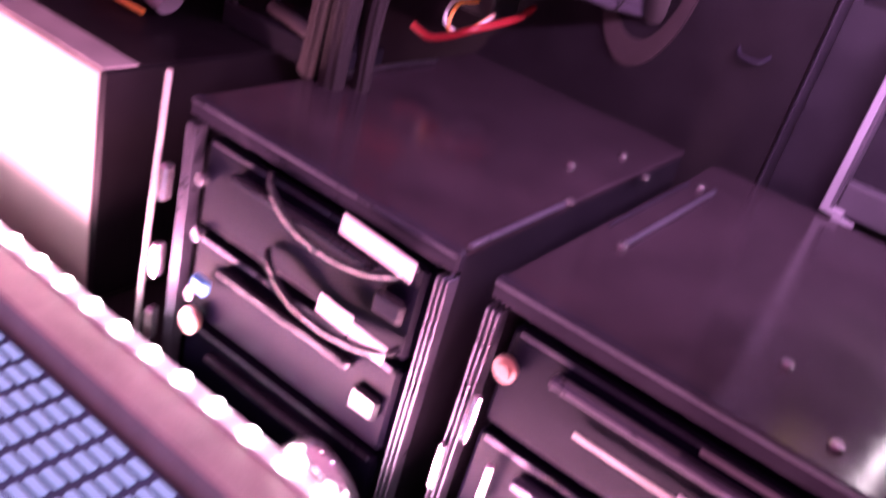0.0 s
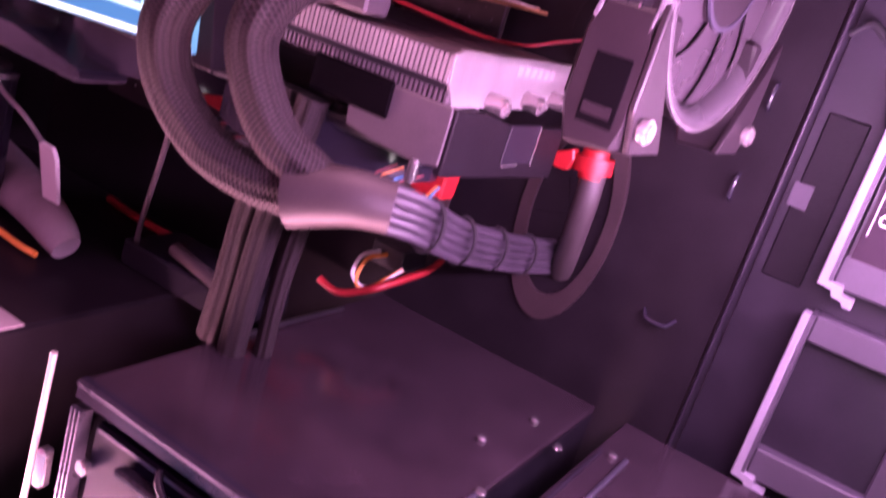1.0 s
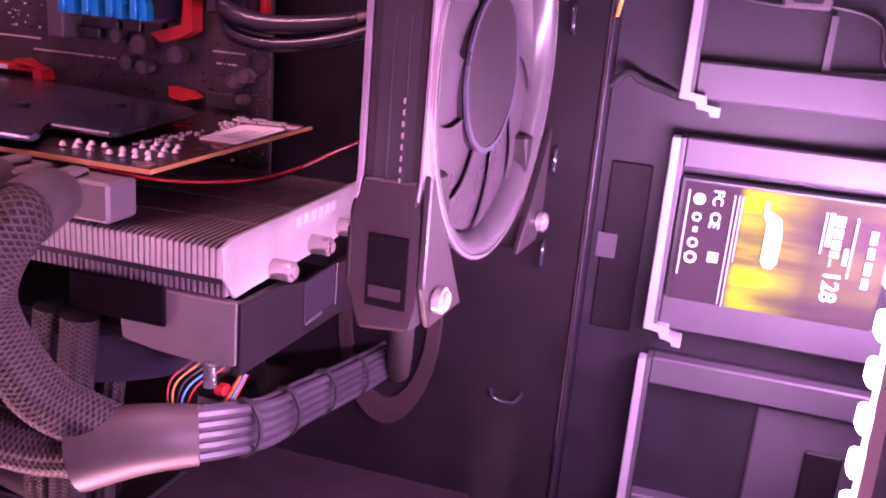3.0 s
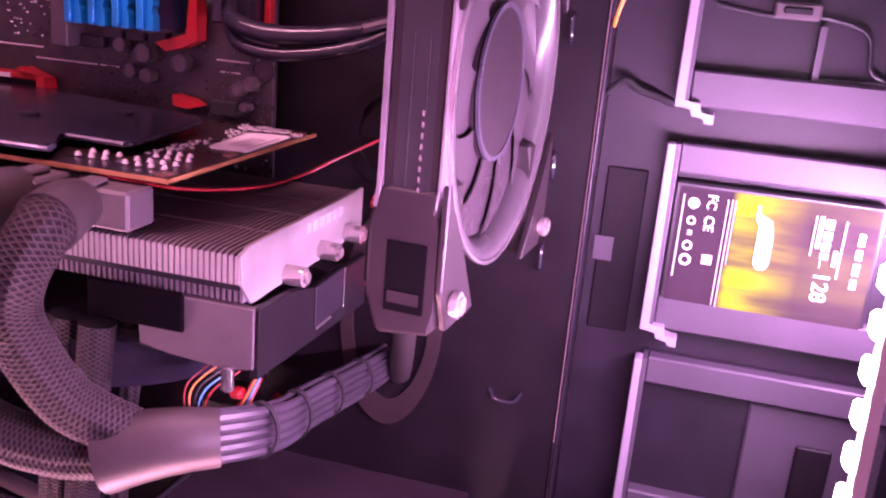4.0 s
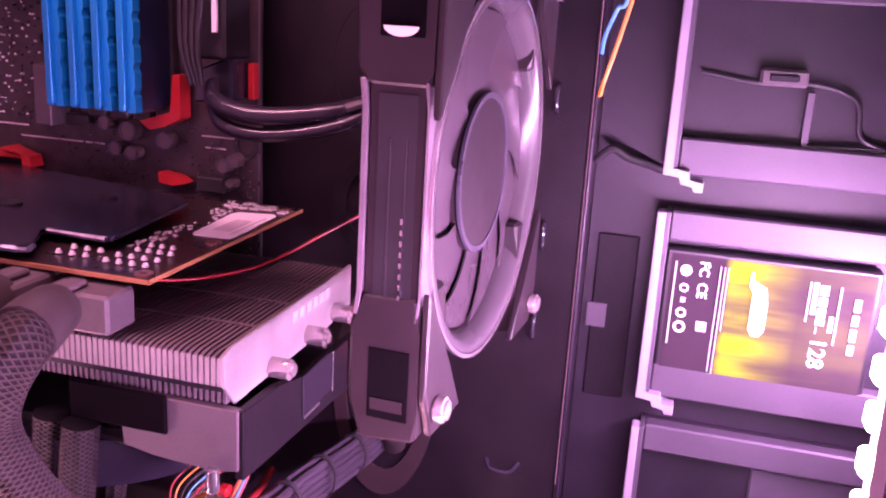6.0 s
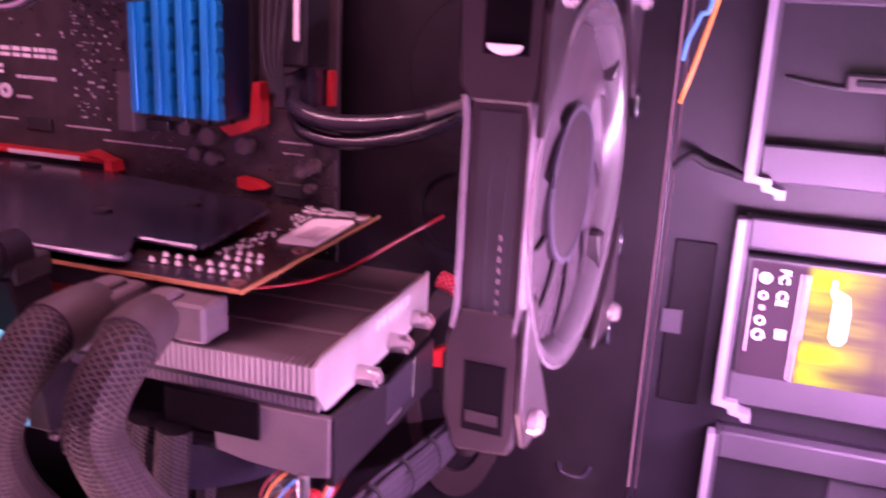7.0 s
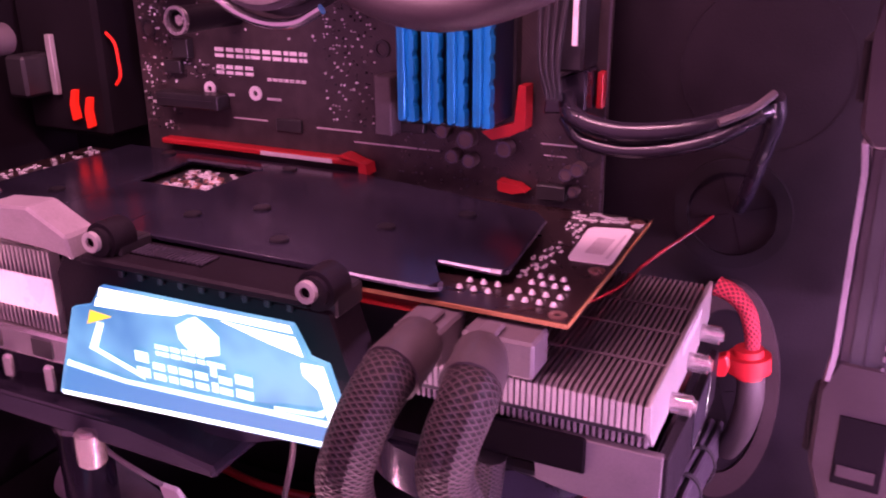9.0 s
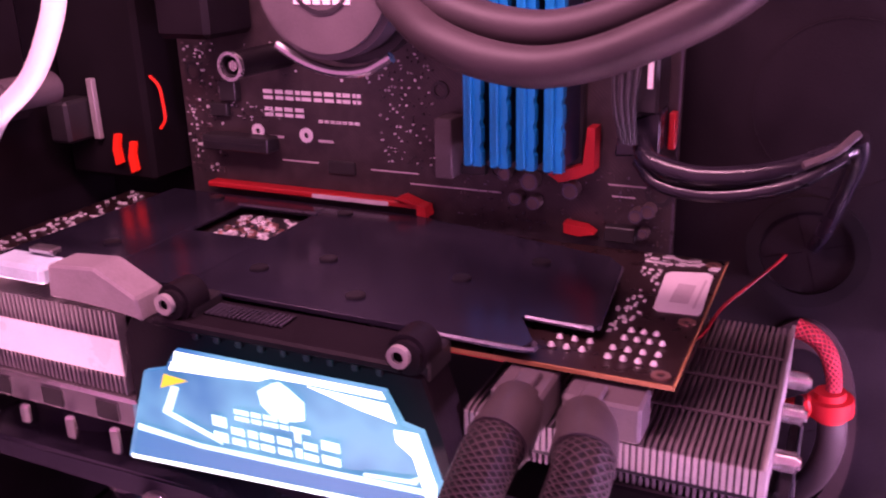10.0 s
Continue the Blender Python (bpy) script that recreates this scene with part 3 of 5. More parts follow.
tag = thing("cable_tag", "white cable tag standing on a folded sheath", "tag", (-2.33, 3.42, 1.07))
part("tag_plate", turned(prism([(-2.41, 1.07), (-2.26, 1.07), (-2.24, 1.38), (-2.27, 1.45), (-2.40, 1.46)], "y", 3.40, 3.43, 0.008), (-2.33, 3.41, 1.07), "X", 14), M["white"], tag)
solid("cable_pad", tube([(-3.6, 3.75, 0.93), (-3.0, 3.6, 0.95), (-2.5, 3.46, 0.96), (-2.15, 3.36, 0.93), (-2.02, 3.32, 0.90)], (0.20, 0.09), 16, flat=0.62), M["greylight"], "pale folded cable sheath on the power supply", "cable", smooth=True)
solid("orange_wire", tube([(-3.4, 3.42, 0.79), (-2.9, 3.30, 0.80), (-2.4, 3.24, 0.80), (-2.2, 3.26, 0.79)], 0.02, 8), M["orange"], "orange wire lying on the power supply", "wire", smooth=True)
solid("support_rod", tube([(-2.0, 3.82, 0.77), (-1.90, 3.74, 1.1), (-1.69, 3.60, 1.62), (-1.62, 3.55, 1.85)], 0.018, 8), M["grey"], "thin grey upright rod under the card", "rod", smooth=True)
solid("rod_foot", cyl((-2.0, 3.82, 0.80), "z", 0.035, 0.04, 14, bevel=0.01), M["steel"], "small bright foot of an upright rod", "foot", smooth=True)
solid("cable_stub", tube([(-1.66, 3.82, 0.985), (-1.50, 3.80, 0.975), (-1.35, 3.77, 0.97), (-1.2, 3.76, 0.95)], 0.045, 12), M["shrink"], "grey cable stub behind the drive cage", "cable", smooth=True)
solid("lower_bracket", box(-2.0, -1.0, 3.72, 4.2, 0.76, 0.925, 0.01), M["cage"], "dark bracket beside the drive cage", "bracket")
for dx, dz in ((0.0, 0.0), (-0.09, 0.07), (-0.18, 0.15), (-0.03, 0.12)):
    p = thing("board_port", "small bright metal port at the lower board edge", "port", (-1.55 + dx, 3.8, 1.60 + dz), "lower ports")
    part("shell", box(-1.55 + dx, -1.49 + dx, 3.78, 4.48, 1.60 + dz, 1.65 + dz, 0.012), M["steel"], p)
    part("plug_body", box(-1.60 + dx, -1.56 + dx, 3.82, 4.48, 1.58 + dz, 1.66 + dz, 0.008), M["chip"], p)
solid("red_plug", prism([(-0.07, 2.04), (0.12, 2.03), (0.13, 2.20), (0.02, 2.22), (-0.06, 2.19)], "y", 3.62, 3.76, 0.012), M["red"], "red plastic plug hanging under the card", "plug")
solid("red_plug_cable", tube([(0.03, 3.70, 2.20), (0.03, 3.78, 2.28), (0.02, 3.95, 2.30), (0.0, 4.2, 2.2), (0.0, 4.49, 2.1)], 0.025, 8), M["plastic"], "black cable of the red plug", "cable", smooth=True)
can = thing("glossy_canister", "glossy black cylinder with a bright rim under the card", "canister", (-2.98, 3.35, 0.77))
part("body", cyl((-2.98, 3.35, 1.245), "z", 0.15, 0.95, 40, bevel=0.015), M["cage_gloss"], can, "", True)
part("rim", ring((-2.98, 3.35, 1.69), "z", 0.150, 0.158, 0.035, 40), M["chrome"], can, "bright metal rim", True)
part("lid", cyl((-2.98, 3.35, 1.735), "z", 0.11, 0.03, 32, bevel=0.01), M["plastic"], can, "", True)
solid("pale_wire", tube([(-2.86, 3.26, 1.72), (-2.62, 3.20, 1.66), (-2.38, 3.20, 1.58), (-2.42, 3.40, 1.35), (-2.62, 3.66, 1.06)], 0.014, 8), M["greylight"], "thin pale wire hanging beside the black cylinder", "wire", smooth=True)
solid("lying_cable", tube([(-2.9, 4.35, 0.79), (-2.5, 4.28, 0.80), (-2.1, 4.30, 0.80), (-1.6, 4.42, 0.79)], 0.03, 10), M["redwire"], "dark red cable lying behind on the power supply", "cable", smooth=True)
solid("floor_rod", tube([(-0.62, 3.40, 1.0), (-0.61, 3.8, 1.006), (-0.60, 4.2, 1.0)], 0.014, 8), M["plastic"], "thin dark rod lying on the drive cage", "rod", smooth=True)
solid("red_wire_arc", tube([(-0.62, 3.9, 1.24), (-0.50, 3.92, 1.21), (-0.38, 3.95, 1.26), (-0.26, 4.0, 1.34), (-0.2, 4.3, 1.4), (-0.2, 4.49, 1.45)], 0.022, 10), M["redwire"], "red wire looping out of the lower board", "wire", smooth=True)
solid("front_header_plug", box(-0.52, -0.30, 4.2, 4.49, 1.36, 1.50, 0.01), M["plastic"], "small black plug on the lower board", "plug")
for k, (m, label) in enumerate((("white", "thin white wire on the lower board"), ("orange", "thin orange wire on the lower board"))):
    solid("header_wire", tube([(-0.46 + 0.05 * k, 4.2, 1.44), (-0.48 + 0.04 * k, 4.05, 1.42), (-0.46 + 0.03 * k, 3.98, 1.32 - 0.02 * k), (-0.36, 4.02, 1.28), (-0.28, 4.2, 1.40)], 0.012, 8), M[m], label, "wire", smooth=True)

# patterned mat before the case; its cells have an added glow, no known backlight
cells = thing("keypad", "patterned mat with rows of pale blue cells, glow added", "keypad", (-1.0, 1.2, -0.85))
part("base", box(-2.2, 1.2, 0.2, 1.84, -0.849, -0.54, 0.02), M["matbase"], cells)
cell = box(-0.065, 0.065, -0.027, 0.027, -0.54, -0.515, 0.008)
first = part("key", cell, M["key"], cells)
first.location = Vector((-1.97, 1.77, 0)) * D
repeat(first, [(0.176 * k, -0.08 * j, 0) for j in range(17) for k in range(17) if j or k])

# ---- motherboard ----
MB = 4.50
mb = thing("motherboard", "black motherboard with red slots and pale print", "motherboard", (-1.8, 4.6, 1.5))
part("board", box(-3.30, -0.28, MB, MB + 0.02, 1.5, 5.7), M["board"], mb)


def chip(x0, x1, z0, z1, d=0.04, material=None, name="chip"):
    return part(name, box(x0, x1, MB - d, MB, z0, z1, 0.006), material or M["chip"], mb)


# long red slot of the graphics card, with a pale lever end, and a short black one above it
part("long_slot", box(-3.12, -1.66, 4.41, MB, 3.083, 3.118, 0.008), M["red"], mb, "red expansion slot")
part("slot_end", prism([(-1.66, 3.05), (-1.66, 3.12), (-1.76, 3.155), (-1.80, 3.14), (-1.61, 3.11), (-1.60, 3.05)], "y", 4.38, 4.48), M["red"], mb)
part("slot_label", box(-2.35, -1.85, 4.403, 4.4095, 3.088, 3.112), M["faded"], mb)
part("short_slot", box(-3.10, -2.62, 4.38, MB, 3.33, 3.42, 0.008), M["chip"], mb)
part("slot_groove", box(-3.07, -2.66, 4.374, 4.3795, 3.365, 3.385), M["plastic"], mb)
part("lower_slot", box(-3.0, -0.9, 4.38, MB, 2.20, 2.29, 0.008), M["red"], mb, "red expansion slot")
part("lower_slot", box(-3.0, -0.9, 4.38, MB, 1.75, 1.84, 0.008), M["red"], mb, "red expansion slot")
part("latch_red", prism([(-0.82, 3.05), (-0.825, 3.105), (-0.71, 3.09), (-0.66, 3.06), (-0.74, 3.04)], "y", 4.40, 4.48), M["red"], mb, "red slot lever")
part("chip_strip", box(-0.62, -0.46, 4.43, MB, 3.02, 3.10, 0.006), M["chip"], mb)

# two lines of pale print, a name and a model word, as bars
def mark(bm, x, z, w, h, y0, y1):
    """Unlettered print: two plain bars, one above the other."""
    box(x, x + w, y0, y1, z, z + h * 0.36, 0, bm)
    return box(x, x + w, y0, y1, z + h * 0.60, z + h, 0, bm)


def bar_line(z, x0, widths, h):
    x = x0
    for w in widths:
        part("print_bar", mark(bmesh.new(), x, z, w * 0.76, h, MB - 0.004, MB - 0.001), M["print"], mb)
        x += w


bar_line(3.635, -2.70, [0.085, 0.07, 0.07, 0.04, 0.085, 0.07, 0.08, 0.04, 0.065, 0.03, 0.03], 0.058)
bar_line(3.535, -2.70, [0.075, 0.065, 0.075, 0.075], 0.055)
bar_line(3.515, -2.33, [0.04] * 7, 0.016)
for x, z in ((-2.76, 3.44), (-2.42, 3.435)):
    part("mount_ring", ring((x, MB - 0.006, z), "y", 0.018, 0.043, 0.012, 20), M["sticker"], mb)
    part("print_bar", box(x + 0.08, x + 0.18, MB - 0.004, MB - 0.001, z - 0.035, z - 0.02), M["faded"], mb)

# components scattered in the zones where the board shows them
def scatter(count, x0, x1, z0, z1, s0, s1, materials, name, depth=(0.006, 0.018)):
    """Small parts of one kind of zone, joined by material."""
    for mi, material in enumerate(materials):
        b = bmesh.new()
        for _ in range(count):
            x, z = round(rng.uniform(x0, x1) / 0.02) * 0.02, round(rng.uniform(z0, z1) / 0.02) * 0.02
            w, h, d = rng.uniform(s0, s1) * 0.36, rng.uniform(s0, s1) * 0.36, rng.uniform(*depth)
            if rng.random() < 0.5:
                w *= 0.5
            box(x, x + w, MB - d, MB + 0.005, z, z + h, 0, b)
        tagged(part(name, b, material, mb), kind="stuff")


scatter(60, -3.28, -3.02, 3.15, 3.95, 0.015, 0.05, (M["solder"], M["chip"], M["cap"]), "edge_components")
scatter(90, -1.92, -1.58, 3.30, 4.0, 0.012, 0.035, (M["solder"], M["chip"]), "vrm_components")
scatter(22, -2.95, -2.6, 3.5, 3.6, 0.012, 0.03, (M["solder"], M["chip"]), "slot_components")
scatter(50, -1.5, -0.35, 3.0, 3.36, 0.012, 0.035, (M["bevel"], M["cap"], M["chip"]), "memory_components")
scatter(50, -0.62, -0.32, 2.4, 3.3, 0.012, 0.03, (M["bevel"], M["cap"]), "corner_components")
scatter(60, -3.2, -0.4, 1.6, 2.9, 0.015, 0.06, (M["solder"], M["chip"], M["bevel"]), "lower_components")
scatter(30, -2.9, -1.6, 3.75, 4.3, 0.015, 0.04, (M["solder"], M["chip"]), "socket_components")
chip(-1.52, -1.42, 3.30, 3.62, 0.16, M["grey"], "side_socket")
chip(-1.42, -1.28, 3.30, 3.36, 0.05)
chip(-2.98, -2.86, 3.62, 3.74, 0.06)
chip(-2.28, -2.10, 3.22, 3.30, 0.02)
chip(-3.08, -2.95, 3.52, 3.60, 0.04)
# print lines on the bare board
for x0, x1, z in ((-0.62, -0.42, 3.30), (-1.75, -1.2, 3.20), (-0.60, -0.48, 3.24), (-2.0, -1.7, 3.26), (-2.6, -2.35, 3.27)):
    part("print_bar", box(x0, x1, MB - 0.004, MB - 0.001, z, z + 0.008), M["faded"], mb)
part("print_line", box(-0.295, -0.285, MB - 0.004, MB - 0.001, 2.2, 4.9), M["bevel"], mb)
# capacitors and ring holes
for x, z, r in ((-1.02, 3.30, 0.055), (-0.80, 3.27, 0.05), (-1.10, 3.20, 0.042), (-1.0, 3.185, 0.042), (-0.46, 3.17, 0.04), (-0.40, 3.20, 0.04), (-0.42, 3.08, 0.03), (-1.16, 3.33, 0.04)):
    part("capacitor", cyl((x, MB - 0.04, z), "y", r * 0.9, 0.08, 18, bevel=0.008), M["cap"], mb, smooth=True)
    part("capacitor_rim", ring((x, MB - 0.082, z), "y", r * 0.66, r * 0.86, 0.005, 18), M["bevel"], mb)
for x, z, r in ((-0.36, 3.28, 0.07), (-1.22, 3.33, 0.05), (-1.55, 3.74, 0.05), (-3.2, 3.78, 0.06)):
    part("mount_ring", ring((x, MB - 0.006, z), "y", r * 0.65, r, 0.01, 20), M["plastic"], mb)
part("mount_post", ring((-2.53, 4.26, 3.90), "y", 0.05, 0.074, 0.48, 24), M["case"], mb, "", True)
part("mount_bolt", ring((-2.53, 4.005, 3.90), "y", 0.060, 0.078, 0.025, 24), M["steel"], mb, "steel ring of the cooler mount", True)
part("mount_bolt", cyl((-2.53, 4.05, 3.90), "y", 0.03, 0.05, 6), M["chrome"], mb)
part("bracket_plate", tube([(-2.02, 3.72, 4.06), (-1.88, 3.72, 3.985), (-1.72, 3.72, 3.945), (-1.56, 3.72, 3.955), (-1.42, 3.72, 4.02)], 0.026, 10), M["steel"], mb, "bright cooler bracket")
part("power_heatsink", box(-3.08, -2.72, 4.08, MB, 4.02, 5.5, 0.03), M["case"], mb, "black power heatsink")
part("bracket", box(-3.86, -3.81, 4.27, 4.31, 3.36, 3.74, 0.006), M["alu"], mb, "pale metal bracket")
for k in range(3):
    part("pin", box(-4.10 + 0.05 * k, -4.075 + 0.05 * k, 4.26, 4.3, 3.44, 3.54), M["steel"], mb)
# red lit guides and black cover beside the rear sockets
part("cover", box(-4.15, -3.45, 4.32, 4.72, 3.10, 5.2, 0.03), M["rubber"], mb, "black plastic port cover")
part("light_guide", tube([(-3.42, 4.36, 3.76), (-3.36, 4.36, 3.70), (-3.345, 4.36, 3.6), (-3.345, 4.36, 3.50), (-3.39, 4.36, 3.44)], 0.009, 8), M["ledred"], mb, "lit red guide")
for x, z in ((-3.72, 3.20), (-3.60, 3.16)):
    part("light_guide", prism([(x, z), (x + 0.05, z + 0.02), (x + 0.04, z + 0.12), (x + 0.06, z + 0.2), (x + 0.02, z + 0.2), (x - 0.01, z + 0.1)], "y", 4.28, 4.31), M["ledred"], mb, "lit red guide")
part("port_block", box(-4.05, -3.88, 4.1, 4.4, 3.36, 3.62, 0.02), M["chip"], mb)

# memory sticks
def memory(x):
    m = thing("memory_stick", "blue finned memory module standing in its slot", "memory module", (x, 4.3, 3.44), "memory modules")
    b = bmesh.new()
    box(x - 0.045, x - 0.005, 4.10, 4.17, 3.445, 4.78, 0.008, b)
    part("spreader", b, M["blue"], m, "blue heat spreader")
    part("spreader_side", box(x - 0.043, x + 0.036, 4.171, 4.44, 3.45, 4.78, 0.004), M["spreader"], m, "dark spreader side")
    z, pts = 3.445, []
    right = x + 0.045
    while z < 4.75:
        pts += [(right, z), (right, z + 0.07), (right - 0.008, z + 0.085), (right - 0.008, z + 0.105), (right, z + 0.12)]
        z += 0.12
    pts += [(x, z), (x, 3.445)]
    part("spreader_comb", prism(pts, "y", 4.115, 4.170), M["blue"], m, "scalloped blue spreader")
    part("ridge", box(x - 0.012, x + 0.008, 4.085, 4.12, 3.46, 4.77, 0.004), M["blue"], m)
    part("circuit", box(x - 0.004, x + 0.004, 4.13, 4.47, 3.43, 4.80), M["board"], m)
    part("socket", box(x - 0.055, x + 0.055, 4.43, MB, 3.36, 4.9, 0.006), M["plastic"], m)
    return m


for x in (-1.205, -1.068, -0.932, -0.795):
    memory(x)
solid("memory_latch", prism([(-0.90, 3.37), (-0.72, 3.43), (-0.70, 3.62), (-0.66, 3.62), (-0.66, 3.40), (-0.74, 3.36), (-0.84, 3.33)], "y", 4.36, 4.46), M["red"], "red latch beside the memory modules", "latch")

# main power plug and its dark cable
plug = thing("power_plug", "black main power plug with a red stripe at the board edge", "plug", (-0.45, 4.3, 3.5))
part("housing", box(-0.52, -0.34, 4.24, MB, 3.72, 4.3, 0.015), M["plastic"], plug)
part("lower_housing", prism([(-0.53, 3.66), (-0.36, 3.73), (-0.335, 3.72), (-0.335, 3.52), (-0.55, 3.50)], "y", 4.30, MB, 0.01), M["sheath"], plug)
part("stripe", box(-0.325, -0.292, 4.44, MB, 3.52, 3.70, 0.005), M["red"], plug)
part("label", box(-0.385, -0.362, 4.20, 4.219, 3.85, 4.15), M["sticker"], plug)
for k in range(4):
    part("wire", tube([(-0.5 + 0.04 * k, 4.24, 4.25), (-0.52 + 0.04 * k, 4.17, 4.1), (-0.52 + 0.03 * k, 4.15, 3.8), (-0.48 + 0.02 * k, 4.17, 3.6)], 0.013, 8), M["plastic"], plug, "", True)
cable = thing("main_cable", "dark sheathed cable from the board to the tray opening", "cable", (0.0, 4.2, 3.4))
part("sheath", tube([(-0.42, 4.26, 3.60), (-0.34, 4.16, 3.53), (-0.1, 4.12, 3.49), (0.2, 4.20, 3.52), (0.42, 4.36, 3.58), (0.52, 4.46, 3.60)], 0.046, 12, flat=0.8), M["sheath"], cable, "", True)
part("sheath", tube([(-0.42, 4.26, 3.50), (-0.3, 4.17, 3.42), (-0.05, 4.14, 3.40), (0.25, 4.2, 3.46), (0.46, 4.34, 3.57)], 0.035, 12), M["sheath"], cable, "", True)
part("flap", tube([(0.50, 4.42, 3.64), (0.51, 4.46, 3.55), (0.485, 4.50, 3.42), (0.44, 4.56, 3.25), (0.40, 4.64, 3.10), (0.37, 4.71, 3.02)], (0.052, 0.034), 12), M["sheath"], cable, "flat end of the sheath going into the tray", True)
b = tube([(0.3, 4.2, 3.55), (0.42, 4.28, 3.6), (0.5, 4.4, 3.66)], 0.02, 8)
part("tie", b, M["grey"], cable, "", True)


def grommet(x, z, w, h, label):
    g = thing("cable_grommet", label, "grommet", (x, TRAY, z - h))
    b = ring((x, TRAY - 0.012, z), "y", w * 0.76, w, 0.05, 48, stretch=(1, h / w))
    part("rim", b, M["grommet"] if h > w else M["rubber"], g, "", True)
    part("membrane", cyl((x, TRAY - 0.006, z), "y", w * 0.82, 0.012, 32) if h == w else prism([(x + w * 0.82 * math.cos(a), z + h * 0.82 * math.sin(a)) for a in [k * math.pi / 16 for k in range(32)]], "y", TRAY - 0.012, TRAY - 0.002), M["case"], g)
    for a in (0.3, 1.9, 3.4, 5.0):
        d = Vector((math.cos(a), 0, math.sin(a)))
        part("slit", tube([Vector((x, TRAY - 0.014, z)) + d * 0.02, Vector((x, TRAY - 0.014, z)) + d * w * 0.7], 0.0015, 6, 2), M["hollow_shade"], g)
    return g


grommet(0.34, 2.99, 0.29, 0.29, "round black rubber cable grommet in the tray")
grommet(0.38, 1.97, 0.30, 0.66, "oval black rubber cable grommet in the tray")
solid("tray_emboss", ring((0.42, TRAY - 0.002, 3.72), "y", 0.40, 0.406, 0.004, 48), M["case"], "faint round embossing on the tray", "embossing")

# small tie anchors stamped out of the tray
for x, z in ((1.07, 1.60), (1.18, 2.45), (1.19, 2.94), (1.20, 3.63), (1.16, 4.05)):
    a = thing("tie_anchor", "small raised cable anchor on the tray", "anchor", (x, TRAY, z))
    part("loop", tube([(x - 0.09, TRAY, z + 0.04), (x - 0.05, TRAY - 0.05, z + 0.01), (x + 0.05, TRAY - 0.05, z + 0.01), (x + 0.09, TRAY, z + 0.05)] if z < 2 else [(x, TRAY, z - 0.07), (x, TRAY - 0.04, z - 0.04), (x, TRAY - 0.04, z + 0.04), (x, TRAY, z + 0.07)], 0.014, 8), M["cage_gloss"], a, "", True)

# ---- liquid cooler: pump head and hoses ----
pump = thing("cooler_pump", "round dark pump head on the processor", "cooler pump", (-1.69, 4.2, 4.0))
part("cap", cyl((-1.69, 3.70, 4.37), "y", 0.36, 0.2, 48, bevel=0.03), M["grey"], pump, "", True)
part("rim", ring((-1.69, 3.86, 4.37), "y", 0.33, 0.40, 0.10, 48), M["plastic"], pump, "", True)
part("badge", ring((-1.69, 3.597, 4.37), "y", 0.14, 0.16, 0.01, 32), M["plastic"], pump)
part("body", cyl((-1.69, 4.15, 4.37), "y", 0.33, 0.58, 32), M["chip"], pump, "", True)
for k in range(6):
    part("print_bar", box(-1.83 + 0.05 * k, -1.795 + 0.05 * k, 3.594, 3.599, 4.255, 4.30), M["print"], pump)
hose = [(-1.42, 3.72, 4.30), (-1.22, 3.45, 4.26), (-1.0, 3.27, 4.17), (-0.75, 3.2, 4.10), (-0.5, 3.18, 4.09), (-0.2, 3.15, 4.18), (0.15, 3.1, 4.38), (0.5, 3.1, 4.8), (0.6, 3.2, 6.19)]
solid("cooler_hose", tube(hose, 0.075, 16), M["tube"], "thick black rubber coolant hose", "hose", smooth=True)
solid("cooler_hose", tube([(x - 0.02, y + 0.14, z + 0.11) for x, y, z in hose[:-1]] + [(0.55, 3.4, 6.19)], 0.075, 16), M["tube"], "thick black rubber coolant hose", "hose", smooth=True)
solid("white_tube", tube([(-3.9, 3.3, 3.5), (-3.5, 3.2, 3.58), (-3.08, 3.0, 3.80), (-2.84, 3.0, 3.97), (-2.68, 3.0, 4.18), (-2.58, 3.0, 4.4), (-2.53, 3.1, 4.9), (-2.5, 3.4, 6.19)], 0.048, 16), M["white"], "white sleeved tube curving up beside the rear wall", "tube", smooth=True)
part_rear = thing("rear_fan", "black rear case fan", "fan", (-4.1, 3.4, 3.5))
part("frame", box(-4.19, -3.98, 2.75, 4.0, 3.55, 4.85, 0.05), M["case"], part_rear)
part("grommet", cyl((-3.60, 3.6, 3.78), "y", 0.09, 0.4, 20, bevel=0.02), M["grey"], part_rear, "", True)

# ---- graphics card ----
gpu = thing("graphics_card", "black graphics card with a backplate and lit side sign", "graphics card", (-1.6, 3.6, 2.2))
part("circuit_board", box(-3.75, 0.0, 3.06, 4.40, 2.985, 3.0), M["pcb"], gpu)
part("board_edge", box(-3.75, 0.003, 3.055, 3.062, 2.984, 3.001), M["pcbedge"], gpu, "amber cut edge of the board")
part("board_edge", box(0.001, 0.006, 3.055, 4.40, 2.984, 3.001), M["pcbedge"], gpu, "amber cut edge of the board")
# backplate with its stepped right end and a window over the chip
outer = [(-3.36, 3.10), (-1.04, 3.06), (-0.56, 3.05), (-0.54, 3.12), (-0.66, 3.30), (-0.655, 3.34), (-0.36, 3.32), (-0.34, 3.36), (-0.42, 4.02), (-0.50, 4.12), (-1.64, 4.38), (-3.36, 4.38)]
z0, z1 = 3.035, 3.06
b = prism([(-3.40, 3.10), (-2.72, 3.085), (-2.72, 4.38), (-3.36, 4.38)], "z", z0, z1, 0.006)
prism([(-2.72, 3.085), (-2.22, 3.08), (-2.22, 3.74), (-2.72, 3.74)], "z", z0, z1, 0.002, b)
prism([(-2.72, 4.22), (-2.22, 4.22), (-2.22, 4.38), (-2.72, 4.38)], "z", z0, z1, 0.002, b)
